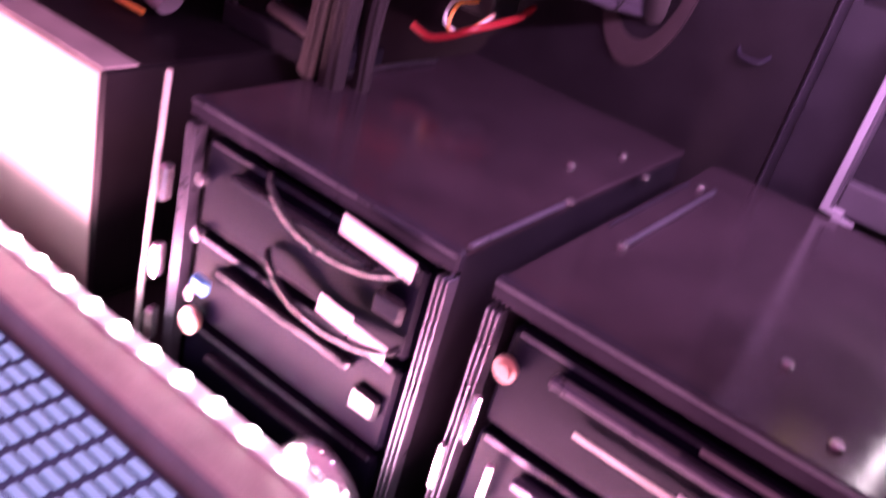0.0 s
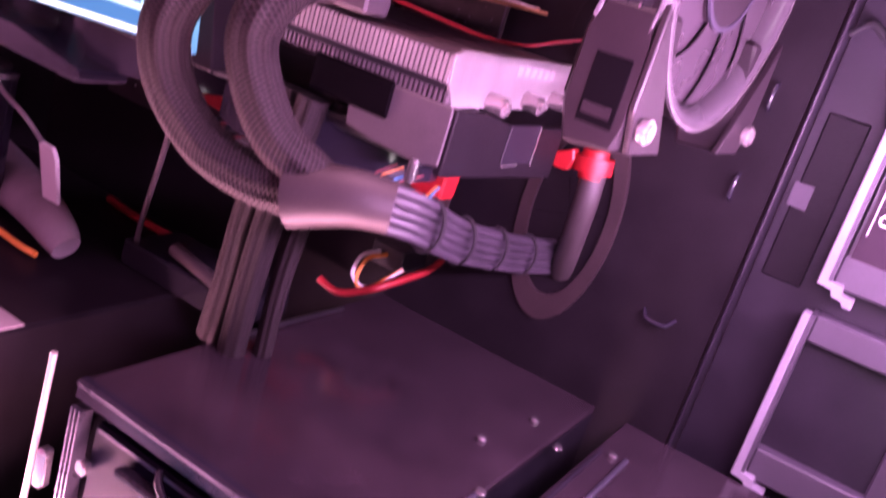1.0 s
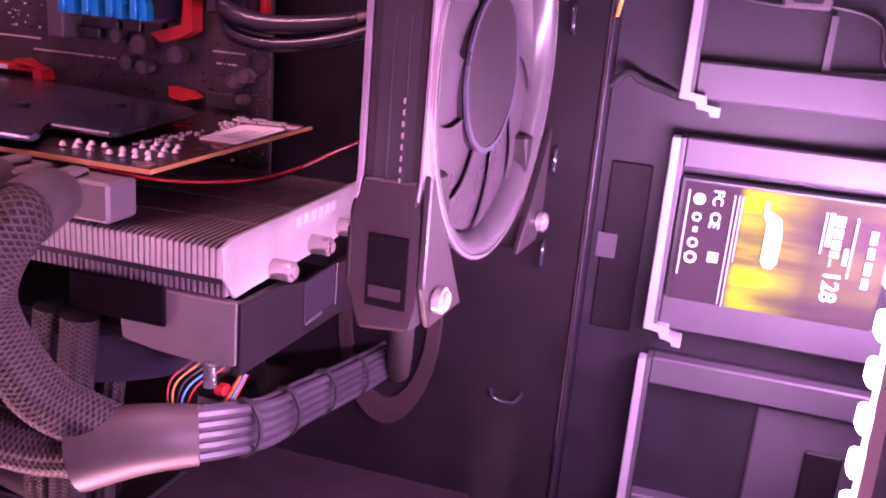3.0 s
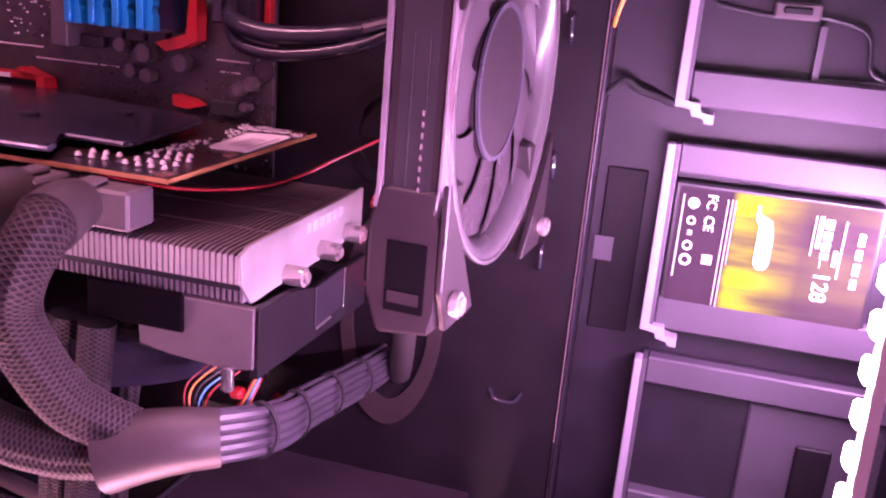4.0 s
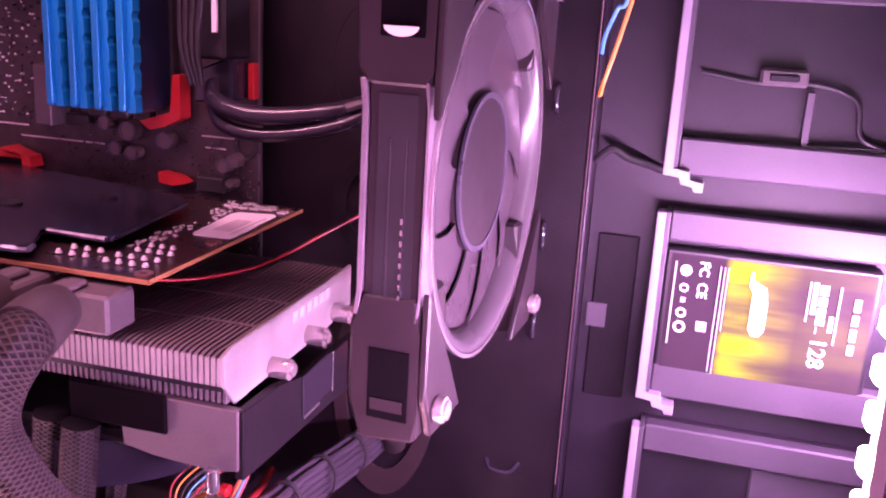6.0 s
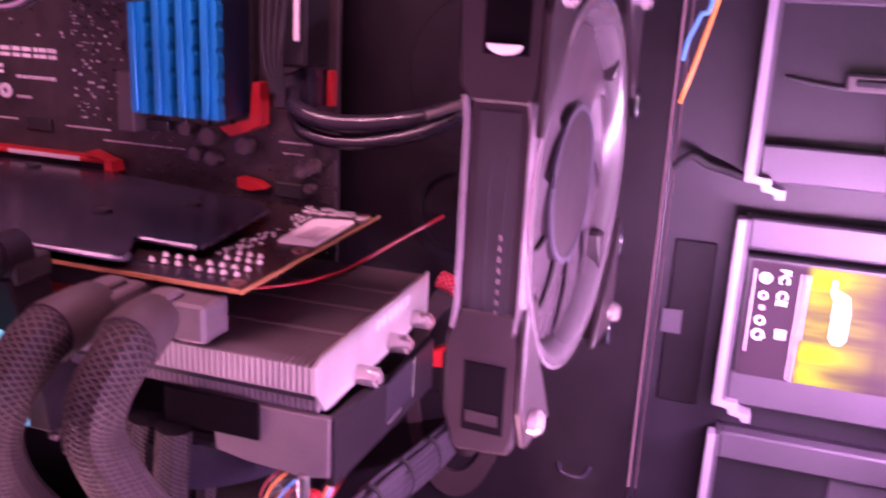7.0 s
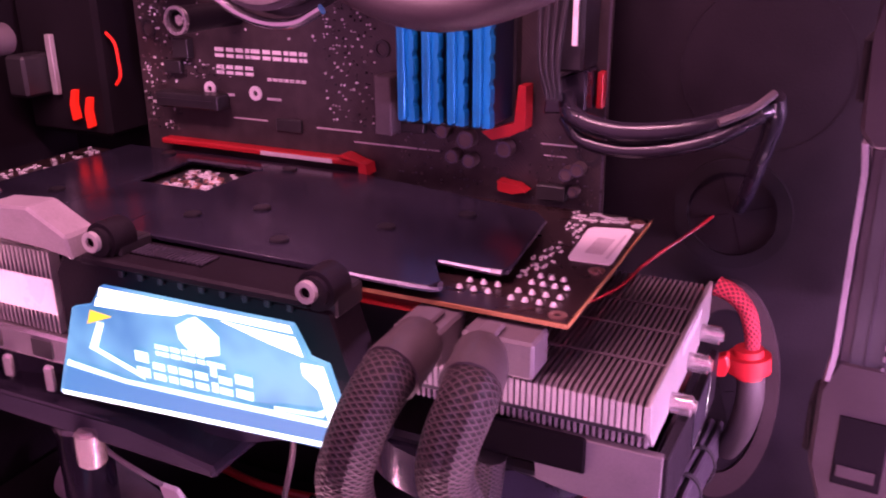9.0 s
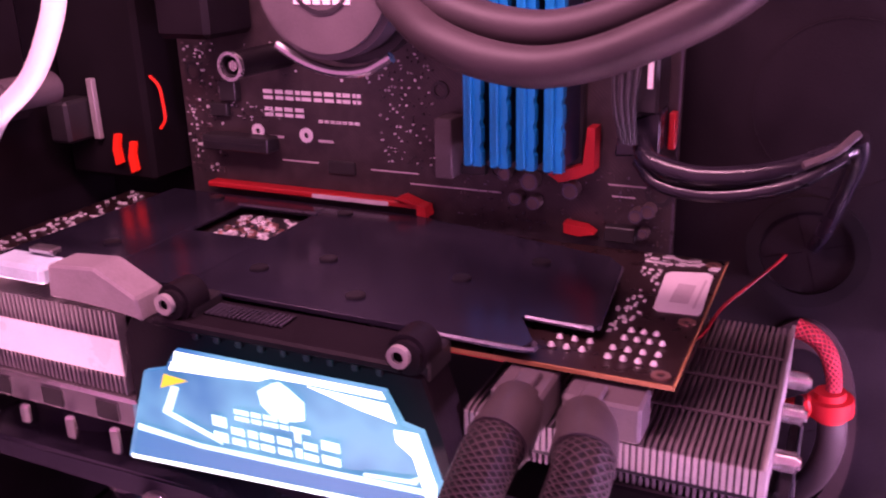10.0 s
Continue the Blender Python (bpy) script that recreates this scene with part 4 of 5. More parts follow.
prism([(-2.22, 3.08)] + outer[1:11] + [(-2.22, 4.38)], "z", z0, z1, 0.006, b)
part("backplate", b, M["backplate"], gpu, "black anodised backplate with a stepped end")
# rim highlight of the backplate, laid on as pale tubes
part("backplate_rim_glint", tube([(p[0], p[1], z1 - 0.012) for p in outer[1:4]], 0.011, 6, 4), M["bevel"], gpu)
part("backplate_rim_glint", tube([(-0.655, 3.335, z1 - 0.012), (-0.36, 3.315, z1 - 0.012)], 0.011, 6, 2), M["bevel"], gpu)
part("backplate_rim_glint", tube([(-0.345, 3.33, z1 - 0.012), (-0.42, 4.02, z1 - 0.012)], 0.008, 6, 2), M["bevel"], gpu)
part("chip_socket", box(-2.70, -2.24, 3.76, 4.20, 3.0, 3.012), M["chip"], gpu)
part("window_rim", box(-2.74, -2.20, 4.20, 4.225, 3.055, 3.068, 0.004), M["bevel"], gpu)
b, b2 = bmesh.new(), bmesh.new()
for _ in range(110):
    x, y = rng.uniform(-2.66, -2.28), rng.uniform(3.80, 4.16)
    box(x, x + rng.uniform(0.01, 0.03), y, y + rng.uniform(0.012, 0.03), 3.01, 3.016 + rng.uniform(0, 0.012), 0, b if rng.random() < 0.55 else b2)
tagged(part("window_components", b, M["solder"], gpu), kind="stuff")
tagged(part("window_components", b2, M["copper"], gpu), kind="stuff")
for x, y in ((-2.95, 3.42), (-2.0, 3.38), (-2.95, 4.28), (-2.05, 4.27), (-0.78, 3.92), (-1.4, 3.25), (-1.75, 3.6), (-1.05, 3.6)):
    part("plate_screw", cyl((x, y, 3.066), "z", 0.045, 0.012, 20, bevel=0.004), M["plastic"], gpu, "", True)
# solder joints of the power sockets: three rows of cones
for j, (y, x0, n, s) in enumerate(((3.16, -0.50, 3, 0.062), (3.24, -0.49, 3, 0.062), (3.14, -0.27, 4, 0.058), (3.22, -0.27, 4, 0.058), (3.32, -0.25, 4, 0.05), (3.40, -0.24, 3, 0.05))):
    for k in range(n):
        part("solder_joint", cyl((x0 + s * k, y + 0.05, 3.013), "z", 0.015, 0.016, 10, r2=0.008), M["solder"], gpu, "", True)
b = bmesh.new()
for _ in range(46):
    x, y = rng.uniform(-0.36, -0.25), rng.uniform(3.42, 4.30)
    box(x, x + rng.uniform(0.006, 0.018), y, y + rng.uniform(0.01, 0.028), 3.0, 3.004 + rng.uniform(0, 0.006), 0, b)
for _ in range(90):
    x, y = rng.uniform(-3.72, -3.44), rng.uniform(3.15, 4.35)
    box(x, x + rng.uniform(0.008, 0.025), y, y + rng.uniform(0.01, 0.03), 3.0, 3.004 + rng.uniform(0, 0.01), 0, b)
for _ in range(30):
    x, y = rng.uniform(-0.4, -0.05), rng.uniform(4.24, 4.36)
    box(x, x + rng.uniform(0.012, 0.05), y, y + rng.uniform(0.01, 0.025), 3.0, 3.008, 0, b)
tagged(part("board_components", b, M["solder"], gpu), kind="stuff")
lab = part("sticker", prism([(-0.21, 3.72), (-0.19, 3.69), (-0.02, 3.70), (0.0 - 0.012, 3.73), (-0.03, 4.17), (-0.06, 4.20), (-0.22, 4.16), (-0.24, 4.12)], "z", 3.002, 3.007), M["sticker"], gpu, "white serial sticker")
part("sticker_print", box(-0.16, -0.08, 3.80, 4.02, 3.0075, 3.009), M["faded"], lab)
part("sticker_print", box(-0.055, -0.045, 3.76, 4.10, 3.0075, 3.009), M["faded"], lab)
for x, y in ((-0.055, 3.12), (-0.05, 4.32), (-0.05, 3.62)):
    part("board_hole", ring((x, y, 3.003), "z", 0.016, 0.036, 0.008, 20), M["copper"], gpu)
# shroud along the open side, with two socket screws
part("shroud", prism([(-2.30, 2.99), (-0.88, 2.97), (-0.80, 2.70), (-0.72, 2.36), (-2.35, 2.36), (-2.36, 2.9)], "y", 2.84, 3.05, 0.01), M["case"], gpu)
part("shroud_top", box(-2.15, -0.95, 2.80, 3.07, 2.985, 3.03, 0.012), M["case"], gpu)
# black sheet painted as the shade inside the vent
part("shroud_vent", box(-1.95, -1.55, 2.90, 3.02, 3.031, 3.034), M["hollow_shade"], gpu)
for k in range(17):
    part("vent_slat", box(-1.94 + 0.0235 * k, -1.93 + 0.0235 * k, 2.905, 3.015, 3.0345, 3.042), M["bevel"], gpu)
for k in range(9):
    part("shroud_rib", box(-1.95 + 0.11 * k, -1.92 + 0.11 * k, 2.815, 2.84, 2.95, 3.0, 0.006), M["plastic"], gpu)
for x, z in ((-2.06, 3.10), (-0.96, 3.06)):
    boss = part("screw_boss", cyl((x + 0.02, 2.90, z - 0.005), "y", 0.085, 0.17, 24, bevel=0.02), M["case"], gpu, "", True)
    part("screw_head", ring((x, 2.806, z), "y", 0.024, 0.046, 0.03, 24), M["alu"], boss, "steel socket screw", True)
    part("screw_socket", cyl((x, 2.815, z), "y", 0.026, 0.02, 6), M["hollow_shade"], boss)
    part("boss_foot", box(x - 0.08, x + 0.10, 2.86, 3.06, z - 0.12, z - 0.02, 0.01), M["plastic"], boss)
part("shroud_clip", box(-3.15, -2.80, 2.83, 3.0, 3.06, 3.15, 0.02), M["paleblue"], gpu, "pale blue shroud clip")
part("shroud_clip", box(-3.0, -2.85, 2.95, 3.02, 3.16, 3.19, 0.008), M["steel"], gpu)
# pale angled shroud piece and rear fin stack
part("shroud_wing", prism([(-2.76, 3.02), (-2.74, 3.18), (-2.46, 3.20), (-2.24, 3.09), (-2.22, 2.98), (-2.40, 3.03)], "y", 2.82, 3.0, 0.012), M["greylight"], gpu, "pale grey shroud corner")
# rear fins take the brighter metal for the light they catch
first = part("fin", prism([(2.87, 2.56), (2.87, 2.97), (3.3, 2.97), (3.9, 2.97), (3.9, 2.56)], "x", -3.60, -3.588), M["alu"], gpu)
repeat(first, [(0.029 * k, 0, 0) for k in range(1, 41)])
# black block that fills the fin gaps with painted shade
part("fin_gap_block", box(-3.62, -2.40, 2.93, 3.88, 2.57, 2.96), M["hollow_shade"], gpu)
# near-white colour holds the overexposed strip light on this band
part("fin_band", box(-3.6, -2.42, 2.862, 2.868, 2.66, 2.84), M["foil"], gpu, "folded band of the fins, strong light painted as white")
part("rear_shroud", box(-3.7, -2.36, 2.84, 4.2, 2.40, 2.55, 0.015), M["chrome"], gpu)
for x in (-3.3, -2.95, -2.6):
    part("shroud_slot", box(x, x + 0.13, 2.832, 2.8385, 2.43, 2.52), M["chip"], gpu)
# fans below the cooler
for x in (-3.0, -1.75, -0.5):
    f = part("fan_ring", ring((x, 3.55, 2.22), "z", 0.50, 0.58, 0.2, 36), M["cage_gloss"], gpu, "", True)
    part("fan_hub", cyl((x, 3.55, 2.20), "z", 0.16, 0.16, 24, bevel=0.02), M["plastic"], f, "", True)
    for k in range(9):
        blade = box(x + 0.14, x + 0.50, 3.50, 3.64, 2.195, 2.21)
        turned(blade, (x, 3.57, 2.2), "X", 24)
        turned(blade, (x, 3.55, 2.2), "Z", 40 * k)
        part("fan_blade", blade, M["cage_gloss"], f)
part("fan_plate", box(-3.6, 0.30, 3.06, 4.2, 2.30, 2.36, 0.02), M["plastic"], gpu)
# lit acrylic sign
sign = part("lit_sign", prism([(-2.17, 2.80), (-2.04, 2.83), (-1.98, 2.935), (-0.99, 2.945), (-0.93, 2.81), (-0.84, 2.805), (-0.77, 2.59), (-0.75, 2.43), (-2.34, 2.335)], "y", 2.735, 2.765, 0.006), M["sign"], gpu, "blue lit acrylic sign")
FY0, FY1 = 2.729, 2.7335
part("lit_band", prism([(-2.30, 2.36), (-2.25, 2.495), (-1.9, 2.48), (-1.4, 2.50), (-0.80, 2.53), (-0.765, 2.47)], "y", FY0 + 0.002, FY1), M["signband"], sign, "deep blue lower band")
part("lit_edge", prism([(-1.975, 2.93), (-1.0, 2.94), (-0.985, 2.912), (-1.3, 2.908), (-1.99, 2.885)], "y", FY0, FY1), M["signtop"], sign)
part("lit_wedge", prism([(-2.0, 2.878), (-1.5, 2.90), (-1.56, 2.875), (-1.75, 2.855), (-2.02, 2.838)], "y", FY0, FY1), M["signtop"], sign)
part("lit_wedge", prism([(-1.33, 2.898), (-0.975, 2.895), (-0.945, 2.82), (-1.10, 2.845)], "y", FY0, FY1), M["signtop"], sign)
part("lit_wedge", prism([(-0.955, 2.79), (-0.855, 2.795), (-0.785, 2.58), (-0.79, 2.50), (-0.83, 2.52), (-0.88, 2.69), (-0.95, 2.74)], "y", FY0, FY1), M["signtop"], sign)
part("lit_line", prism([(-2.09, 2.62), (-2.02, 2.76), (-1.98, 2.76), (-2.04, 2.63), (-1.80, 2.56), (-1.78, 2.53)], "y", FY0, FY1), M["signlit"], sign)
part("lit_line", prism([(-2.24, 2.53), (-1.9, 2.505), (-1.4, 2.53), (-0.80, 2.56), (-0.80, 2.535), (-1.4, 2.505), (-1.9, 2.485), (-2.25, 2.50)], "y", FY0, FY1), M["signlit"], sign)
part("lit_line", prism([(-2.31, 2.36), (-0.76, 2.465), (-0.76, 2.445), (-2.31, 2.34)], "y", FY0, FY1), M["signtop"], sign)
part("lit_line", prism([(-1.10, 2.565), (-0.90, 2.585), (-0.84, 2.62), (-0.87, 2.57), (-1.10, 2.55)], "y", FY0, FY1), M["signlit"], sign)
part("yellow_corner", prism([(-2.08, 2.74), (-1.93, 2.80), (-2.05, 2.81)], "y", FY0, FY1), M["signyellow"], sign)
part("emblem", prism([(-1.57, 2.83), (-1.50, 2.875), (-1.46, 2.89), (-1.42, 2.87), (-1.35, 2.82), (-1.355, 2.74), (-1.40, 2.725), (-1.45, 2.715), (-1.52, 2.735), (-1.56, 2.77)], "y", FY0, FY1), M["signlit"], sign)
for x0, z0, rise, sizes in ((-1.70, 2.668, 0.04, ((0.025, 0.05), (0.06, 0.05), (0.06, 0.05), (0.03, 0.05), (0.05, 0.05), (0.05, 0.05), (0.12, 0.02))),
                               (-1.82, 2.545, 0.035, ((0.095, 0.12), (0.085, 0.08), (0.06, 0.08), (0.085, 0.08), (0.085, 0.08), (0.04, 0.12), (0.085, 0.08), (0.11, 0.105)))):
    x = x0
    for w, h in sizes:
        part("lit_mark", mark(bmesh.new(), x, z0 + rise * (x - x0), w * 0.76, h, FY0, FY1), M["signlit"], sign)
        x += w
# right fin stack with heat pipes
first = part("fin", prism([(3.0, 2.66), (3.0, 2.775), (3.04, 2.782), (4.20, 2.785), (4.20, 2.58), (3.03, 2.58), (3.03, 2.655)], "x", -0.78, -0.768), M["fin"], gpu)
repeat(first, [(1.10 * k / 45, 0, 0) for k in range(1, 46)])
# dark filler block, shade between the fins
part("fin_gap_block", box(-0.78, 0.32, 3.02, 4.18, 2.63, 2.76), M["chip"], gpu)
for y in (3.30, 3.60, 3.86):
    part("fin_fold", box(-0.6, 0.33, y, y + 0.02, 2.782, 2.787), M["fin"], gpu)
# brighter lips paint the light on the fins' front
first = part("fin_lip", box(-0.781, -0.765, 2.990, 2.9995, 2.665, 2.772), M["alu"], gpu, "fin lip, its lit front painted in brighter metal")
repeat(first, [(1.10 * k / 45, 0, 0) for k in range(1, 46)])
part("end_plate", prism([(3.0, 2.66), (2.99, 2.78), (3.05, 2.80), (4.22, 2.80), (4.22, 2.60), (3.9, 2.57), (3.2, 2.57), (3.08, 2.56)], "x", 0.33, 0.345, 0.003), M["alu"], gpu, "bright end plate of the fins")
for k in range(6):
    part("plate_bar", box(0.345, 0.348, 3.56 + 0.07 * k, 3.60 + 0.07 * k, 2.72, 2.765), M["faded"], gpu)
for y, z in ((3.37, 2.60), (3.72, 2.615), (4.01, 2.625)):
    part("heat_pipe", cyl((0.385, y, z), "x", 0.042, 0.12, 20, bevel=0.016), M["nickel"], gpu, "nickel heat pipe end", True)
part("fan_guard", prism([(-0.2, 2.58), (0.40, 2.58), (0.40, 2.34), (0.30, 2.32), (0.05, 2.34), (-0.08, 2.36), (-0.08, 2.44), (-0.2, 2.46)], "y", 2.99, 3.03, 0.004), M["grey"], gpu, "grey guard plate under the fins")
# black box for the shaded area beside the guard plate, no real notch
part("guard_shade_patch", box(-0.30, 0.12, 2.97, 2.989, 2.44, 2.60, 0.01), M["hollow_shade"], gpu)
part("shroud_side", prism([(3.0, 2.58), (3.30, 2.56), (3.55, 2.50), (4.12, 2.50), (4.12, 2.24), (3.0, 2.30)], "x", 0.38, 0.42, 0.006), M["case"], gpu, "glossy black shroud side")
part("side_window", box(0.421, 0.428, 3.50, 3.80, 2.335, 2.52, 0.004), M["bay"], gpu)
# glints at the window's border, put in as steel strips
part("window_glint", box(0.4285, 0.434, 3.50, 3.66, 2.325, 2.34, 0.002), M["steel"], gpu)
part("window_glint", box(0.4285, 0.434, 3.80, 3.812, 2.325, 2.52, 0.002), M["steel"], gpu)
part("guard_post", cyl((0.30, 2.985, 2.29), "z", 0.025, 0.1, 14, bevel=0.006), M["steel"], gpu, "", True)

part("lower_plate", prism([(-3.5, 2.08), (-3.5, 2.2), (-2.0, 2.2), (-1.5, 2.12), (-1.5, 2.06)], "y", 2.78, 3.1, 0.02), M["cage_gloss"], gpu, "glossy black lower shroud")
part("shroud_post", cyl((-2.27, 2.80, 2.02), "z", 0.07, 0.2, 20, bevel=0.02), M["nickel"], gpu, "bright shroud post", True)
for k, x in enumerate((-3.1, -2.8, -2.52)):
    part("shroud_bracket", box(x, x + 0.05, 2.80, 2.84, 2.30 - 0.02 * k, 2.40, 0.012), M["chrome"], gpu, "bright shroud bracket")

# power plugs of the card with braided cables
for x, z in ((-0.52, 2.91), (-0.27, 2.90)):
    p = thing("power_plug", "grey eight-pin power plug in the graphics card", "plug", (x, 2.95, z - 0.08), "card power plugs")
    part("housing", box(x - 0.10, x + (0.10 if x < -0.4 else 0.19), 2.86 if x < -0.4 else 2.93, 3.10, z - 0.09, z + 0.06, 0.012), M["grey"], p)
    part("latch", box(x - 0.03, x + 0.05, 2.88, 3.02, z + 0.061, z + 0.085, 0.008), M["grey"], p)


def card_cable(label, shrink, sleeve):
    c = thing("braided_cable", label, "cable", sleeve[-1], "card power cables")
    part("boot", tube(shrink, (0.10, 0.115), 16), M["shrink"], c, "grey heat-shrink boot", True)
    part("sleeve", tube(sleeve, (0.105, 0.095), 20, 10), M["sleeve"], c, "braided grey-black sleeve", True)
    return c


card_cable("thick braided power cable looping down from the card", [(-0.52, 2.88, 2.91), (-0.50, 2.76, 2.915), (-0.50, 2.62, 2.90)],
           [(-0.50, 2.66, 2.91), (-0.51, 2.55, 2.87), (-0.54, 2.44, 2.74), (-0.57, 2.40, 2.56), (-0.52, 2.43, 2.36), (-0.36, 2.50, 2.18), (-0.12, 2.56, 2.11), (0.09, 2.62, 2.115)])
card_cable("thick braided power cable looping down from the card", [(-0.27, 2.88, 2.90), (-0.23, 2.78, 2.91), (-0.21, 2.66, 2.89)],
           [(-0.21, 2.70, 2.90), (-0.20, 2.60, 2.86), (-0.22, 2.52, 2.75), (-0.23, 2.50, 2.62), (-0.17, 2.52, 2.46), (-0.06, 2.56, 2.30), (0.08, 2.62, 2.21), (0.18, 2.66, 2.16)])
for dx, dy, r in ((-0.10, 0.0, 0.075), (0.05, -0.03, 0.072), (0.13, 0.10, 0.05)):
    solid("braided_cable", tube([(-0.33 + dx, 3.04 + dy, 2.40), (-0.36 + dx, 3.03 + dy, 2.1), (-0.42 + dx, 3.05 + dy, 1.75), (-0.50 + dx, 3.12 + dy, 1.4), (-0.60 + dx * 1.2, 3.22 + dy, 0.995)], r, 18), M["sleeve"], "dark braided cable hanging straight down to the cage", "cable", smooth=True)
loom = thing("cable_loom", "tied bundle of black wires with a grey wrap", "cable", (0.4, 2.9, 2.0))
part("wrap", tube([(0.05, 2.59, 2.115), (0.17, 2.63, 2.155), (0.29, 2.67, 2.185), (0.41, 2.74, 2.19)], (0.14, 0.105), 18, flat=0.9), M["shrink"], loom, "grey cloth wrap", True)
for j in range(2):
    for k in range(5):
        o = Vector((-0.025 + 0.045 * j, 0, -0.08 + 0.04 * k))
        part("wire", tube([Vector(p) + o for p in ((0.37, 2.72, 2.185), (0.44, 2.90, 2.14), (0.43, 3.2, 2.03), (0.37, 3.6, 1.91), (0.37, 4.1, 1.80), (0.38, 4.45, 1.74), (0.38, 4.70, 1.70))], 0.021, 8, 6), M["wire"], loom, "", True)
for p, q in (((0.445, 2.98), 2.11), ((0.40, 3.4), 1.97), ((0.37, 3.85), 1.86), ((0.375, 4.25), 1.775)):
    tie = ring((p[0], p[1], q), "y", 0.105, 0.118, 0.025, 20, stretch=(0.65, 1.0))
    part("tie", tie, M["chip"], loom, "black cable tie", True)
solid("riser_cable", tube([(0.55, 4.38, 2.30), (0.56, 4.38, 2.15), (0.54, 4.44, 1.98), (0.50, 4.56, 1.80), (0.45, 4.70, 1.64)], 0.068, 14), M["shrink"], "grey sheathed cable going into the lower grommet", "cable", smooth=True)
red = thing("red_cable", "red braided cable with a red plastic collar", "cable", (0.5, 4.0, 2.4))
part("sleeve", tube([(0.34, 4.42, 2.70), (0.42, 4.41, 2.675), (0.49, 4.40, 2.61), (0.53, 4.39, 2.51), (0.545, 4.38, 2.40)], (0.050, 0.036), 14), M["sleevered"], red, "red braided sleeve", True)
part("collar", turned(cyl((0.535, 4.37, 2.345), "z", 0.106, 0.15, 28, bevel=0.035), (0.535, 4.37, 2.35), "Y", -6), M["red"], red, "red plastic collar", True)
part("clip", prism([(0.30, 2.33), (0.44, 2.40), (0.46, 2.34), (0.44, 2.28), (0.36, 2.27)], "y", 4.28, 4.36, 0.01), M["red"], red, "red plastic side clip")
solid("thin_red_wire", tube([(-0.5, 3.35, 2.90), (-0.18, 3.466, 2.862), (-0.04, 3.9, 2.81), (0.009, 4.262, 2.812), (0.10, 4.43, 2.87), (0.203, 4.606, 2.932), (0.25, 4.72, 2.96)], 0.008, 8), M["redwire"], "thin red wire behind the card", "wire", smooth=True)
solid("red_clip", box(-0.26, -0.14, 3.12, 3.2, 2.24, 2.28, 0.01), M["red"], "red plastic clip under the guard plate", "clip")
solid("red_clip", box(0.24, 0.295, 3.10, 3.16, 2.14, 2.18, 0.012), M["red"], "red plastic plug among the fan wires", "clip")
for k, (m, label) in enumerate((("redwire", "thin red fan wire"), ("orange", "thin orange fan wire"), ("plastic", "thin black fan wire"), ("bluewire", "thin blue fan wire"), ("redwire", "thin red fan wire"))):
    o = 0.035 * k
    solid("fan_wire", tube([(0.12 + o, 3.16, 2.24), (0.08 + o * 0.8, 3.06, 2.18), (0.11 + o * 0.5, 3.02, 2.08 + 0.02 * (k % 2)), (0.20 + o * 0.5, 3.03, 2.05 + 0.02 * (k % 3)), (0.28 + o * 0.3, 3.08, 2.11), (0.32 + o * 0.2, 3.18, 2.22)], 0.0038, 8), M[m], label, "wire", smooth=True)

# ---- upright fan between the card and the drives ----
fan = thing("case_fan", "dark grey case fan standing edge-on", "fan", (0.98, 3.45, 2.75))
FC = Vector((1.0, 3.55, 3.44))
H = 0.66


def fan_piece(bm):
    return turned(bm, (1.0, 2.85, 3.43), "Z", -4.0)


b = ring(FC, "x", 0.625, 0.66, 0.19, 64)
part("frame_ring", fan_piece(b), M["fanplastic"], fan, "", True)
# flange painted pale for the light along it
part("frame_flange", fan_piece(ring((FC.x - 0.105, FC.y, FC.z), "x", 0.63, 0.675, 0.018, 64)), M["trayedge"], fan, "worn flange edge, painted pale as if lit", True)
# chrome ring put in for the side strip's glint on the rim
part("frame_flange", fan_piece(ring((FC.x + 0.112, FC.y, FC.z), "x", 0.672, 0.686, 0.014, 96)), M["chrome"], fan, "thin ring added as the rim highlight", True)


def lathe(profile, seg=96):
    """A profile of (x offset, radius) turned about the fan's axle."""
    one = bmesh.new()
    rows = [[one.verts.new((FC.x + u, FC.y + r * math.cos(a), FC.z + r * math.sin(a))) for a in [2 * math.pi * k / seg for k in range(seg)]] for u, r in profile]
    for p, q in zip(rows, rows[1:] + rows[:1]):
        for k in range(seg):
            one.faces.new((p[k], p[(k + 1) % seg], q[(k + 1) % seg], q[k]))
    return one


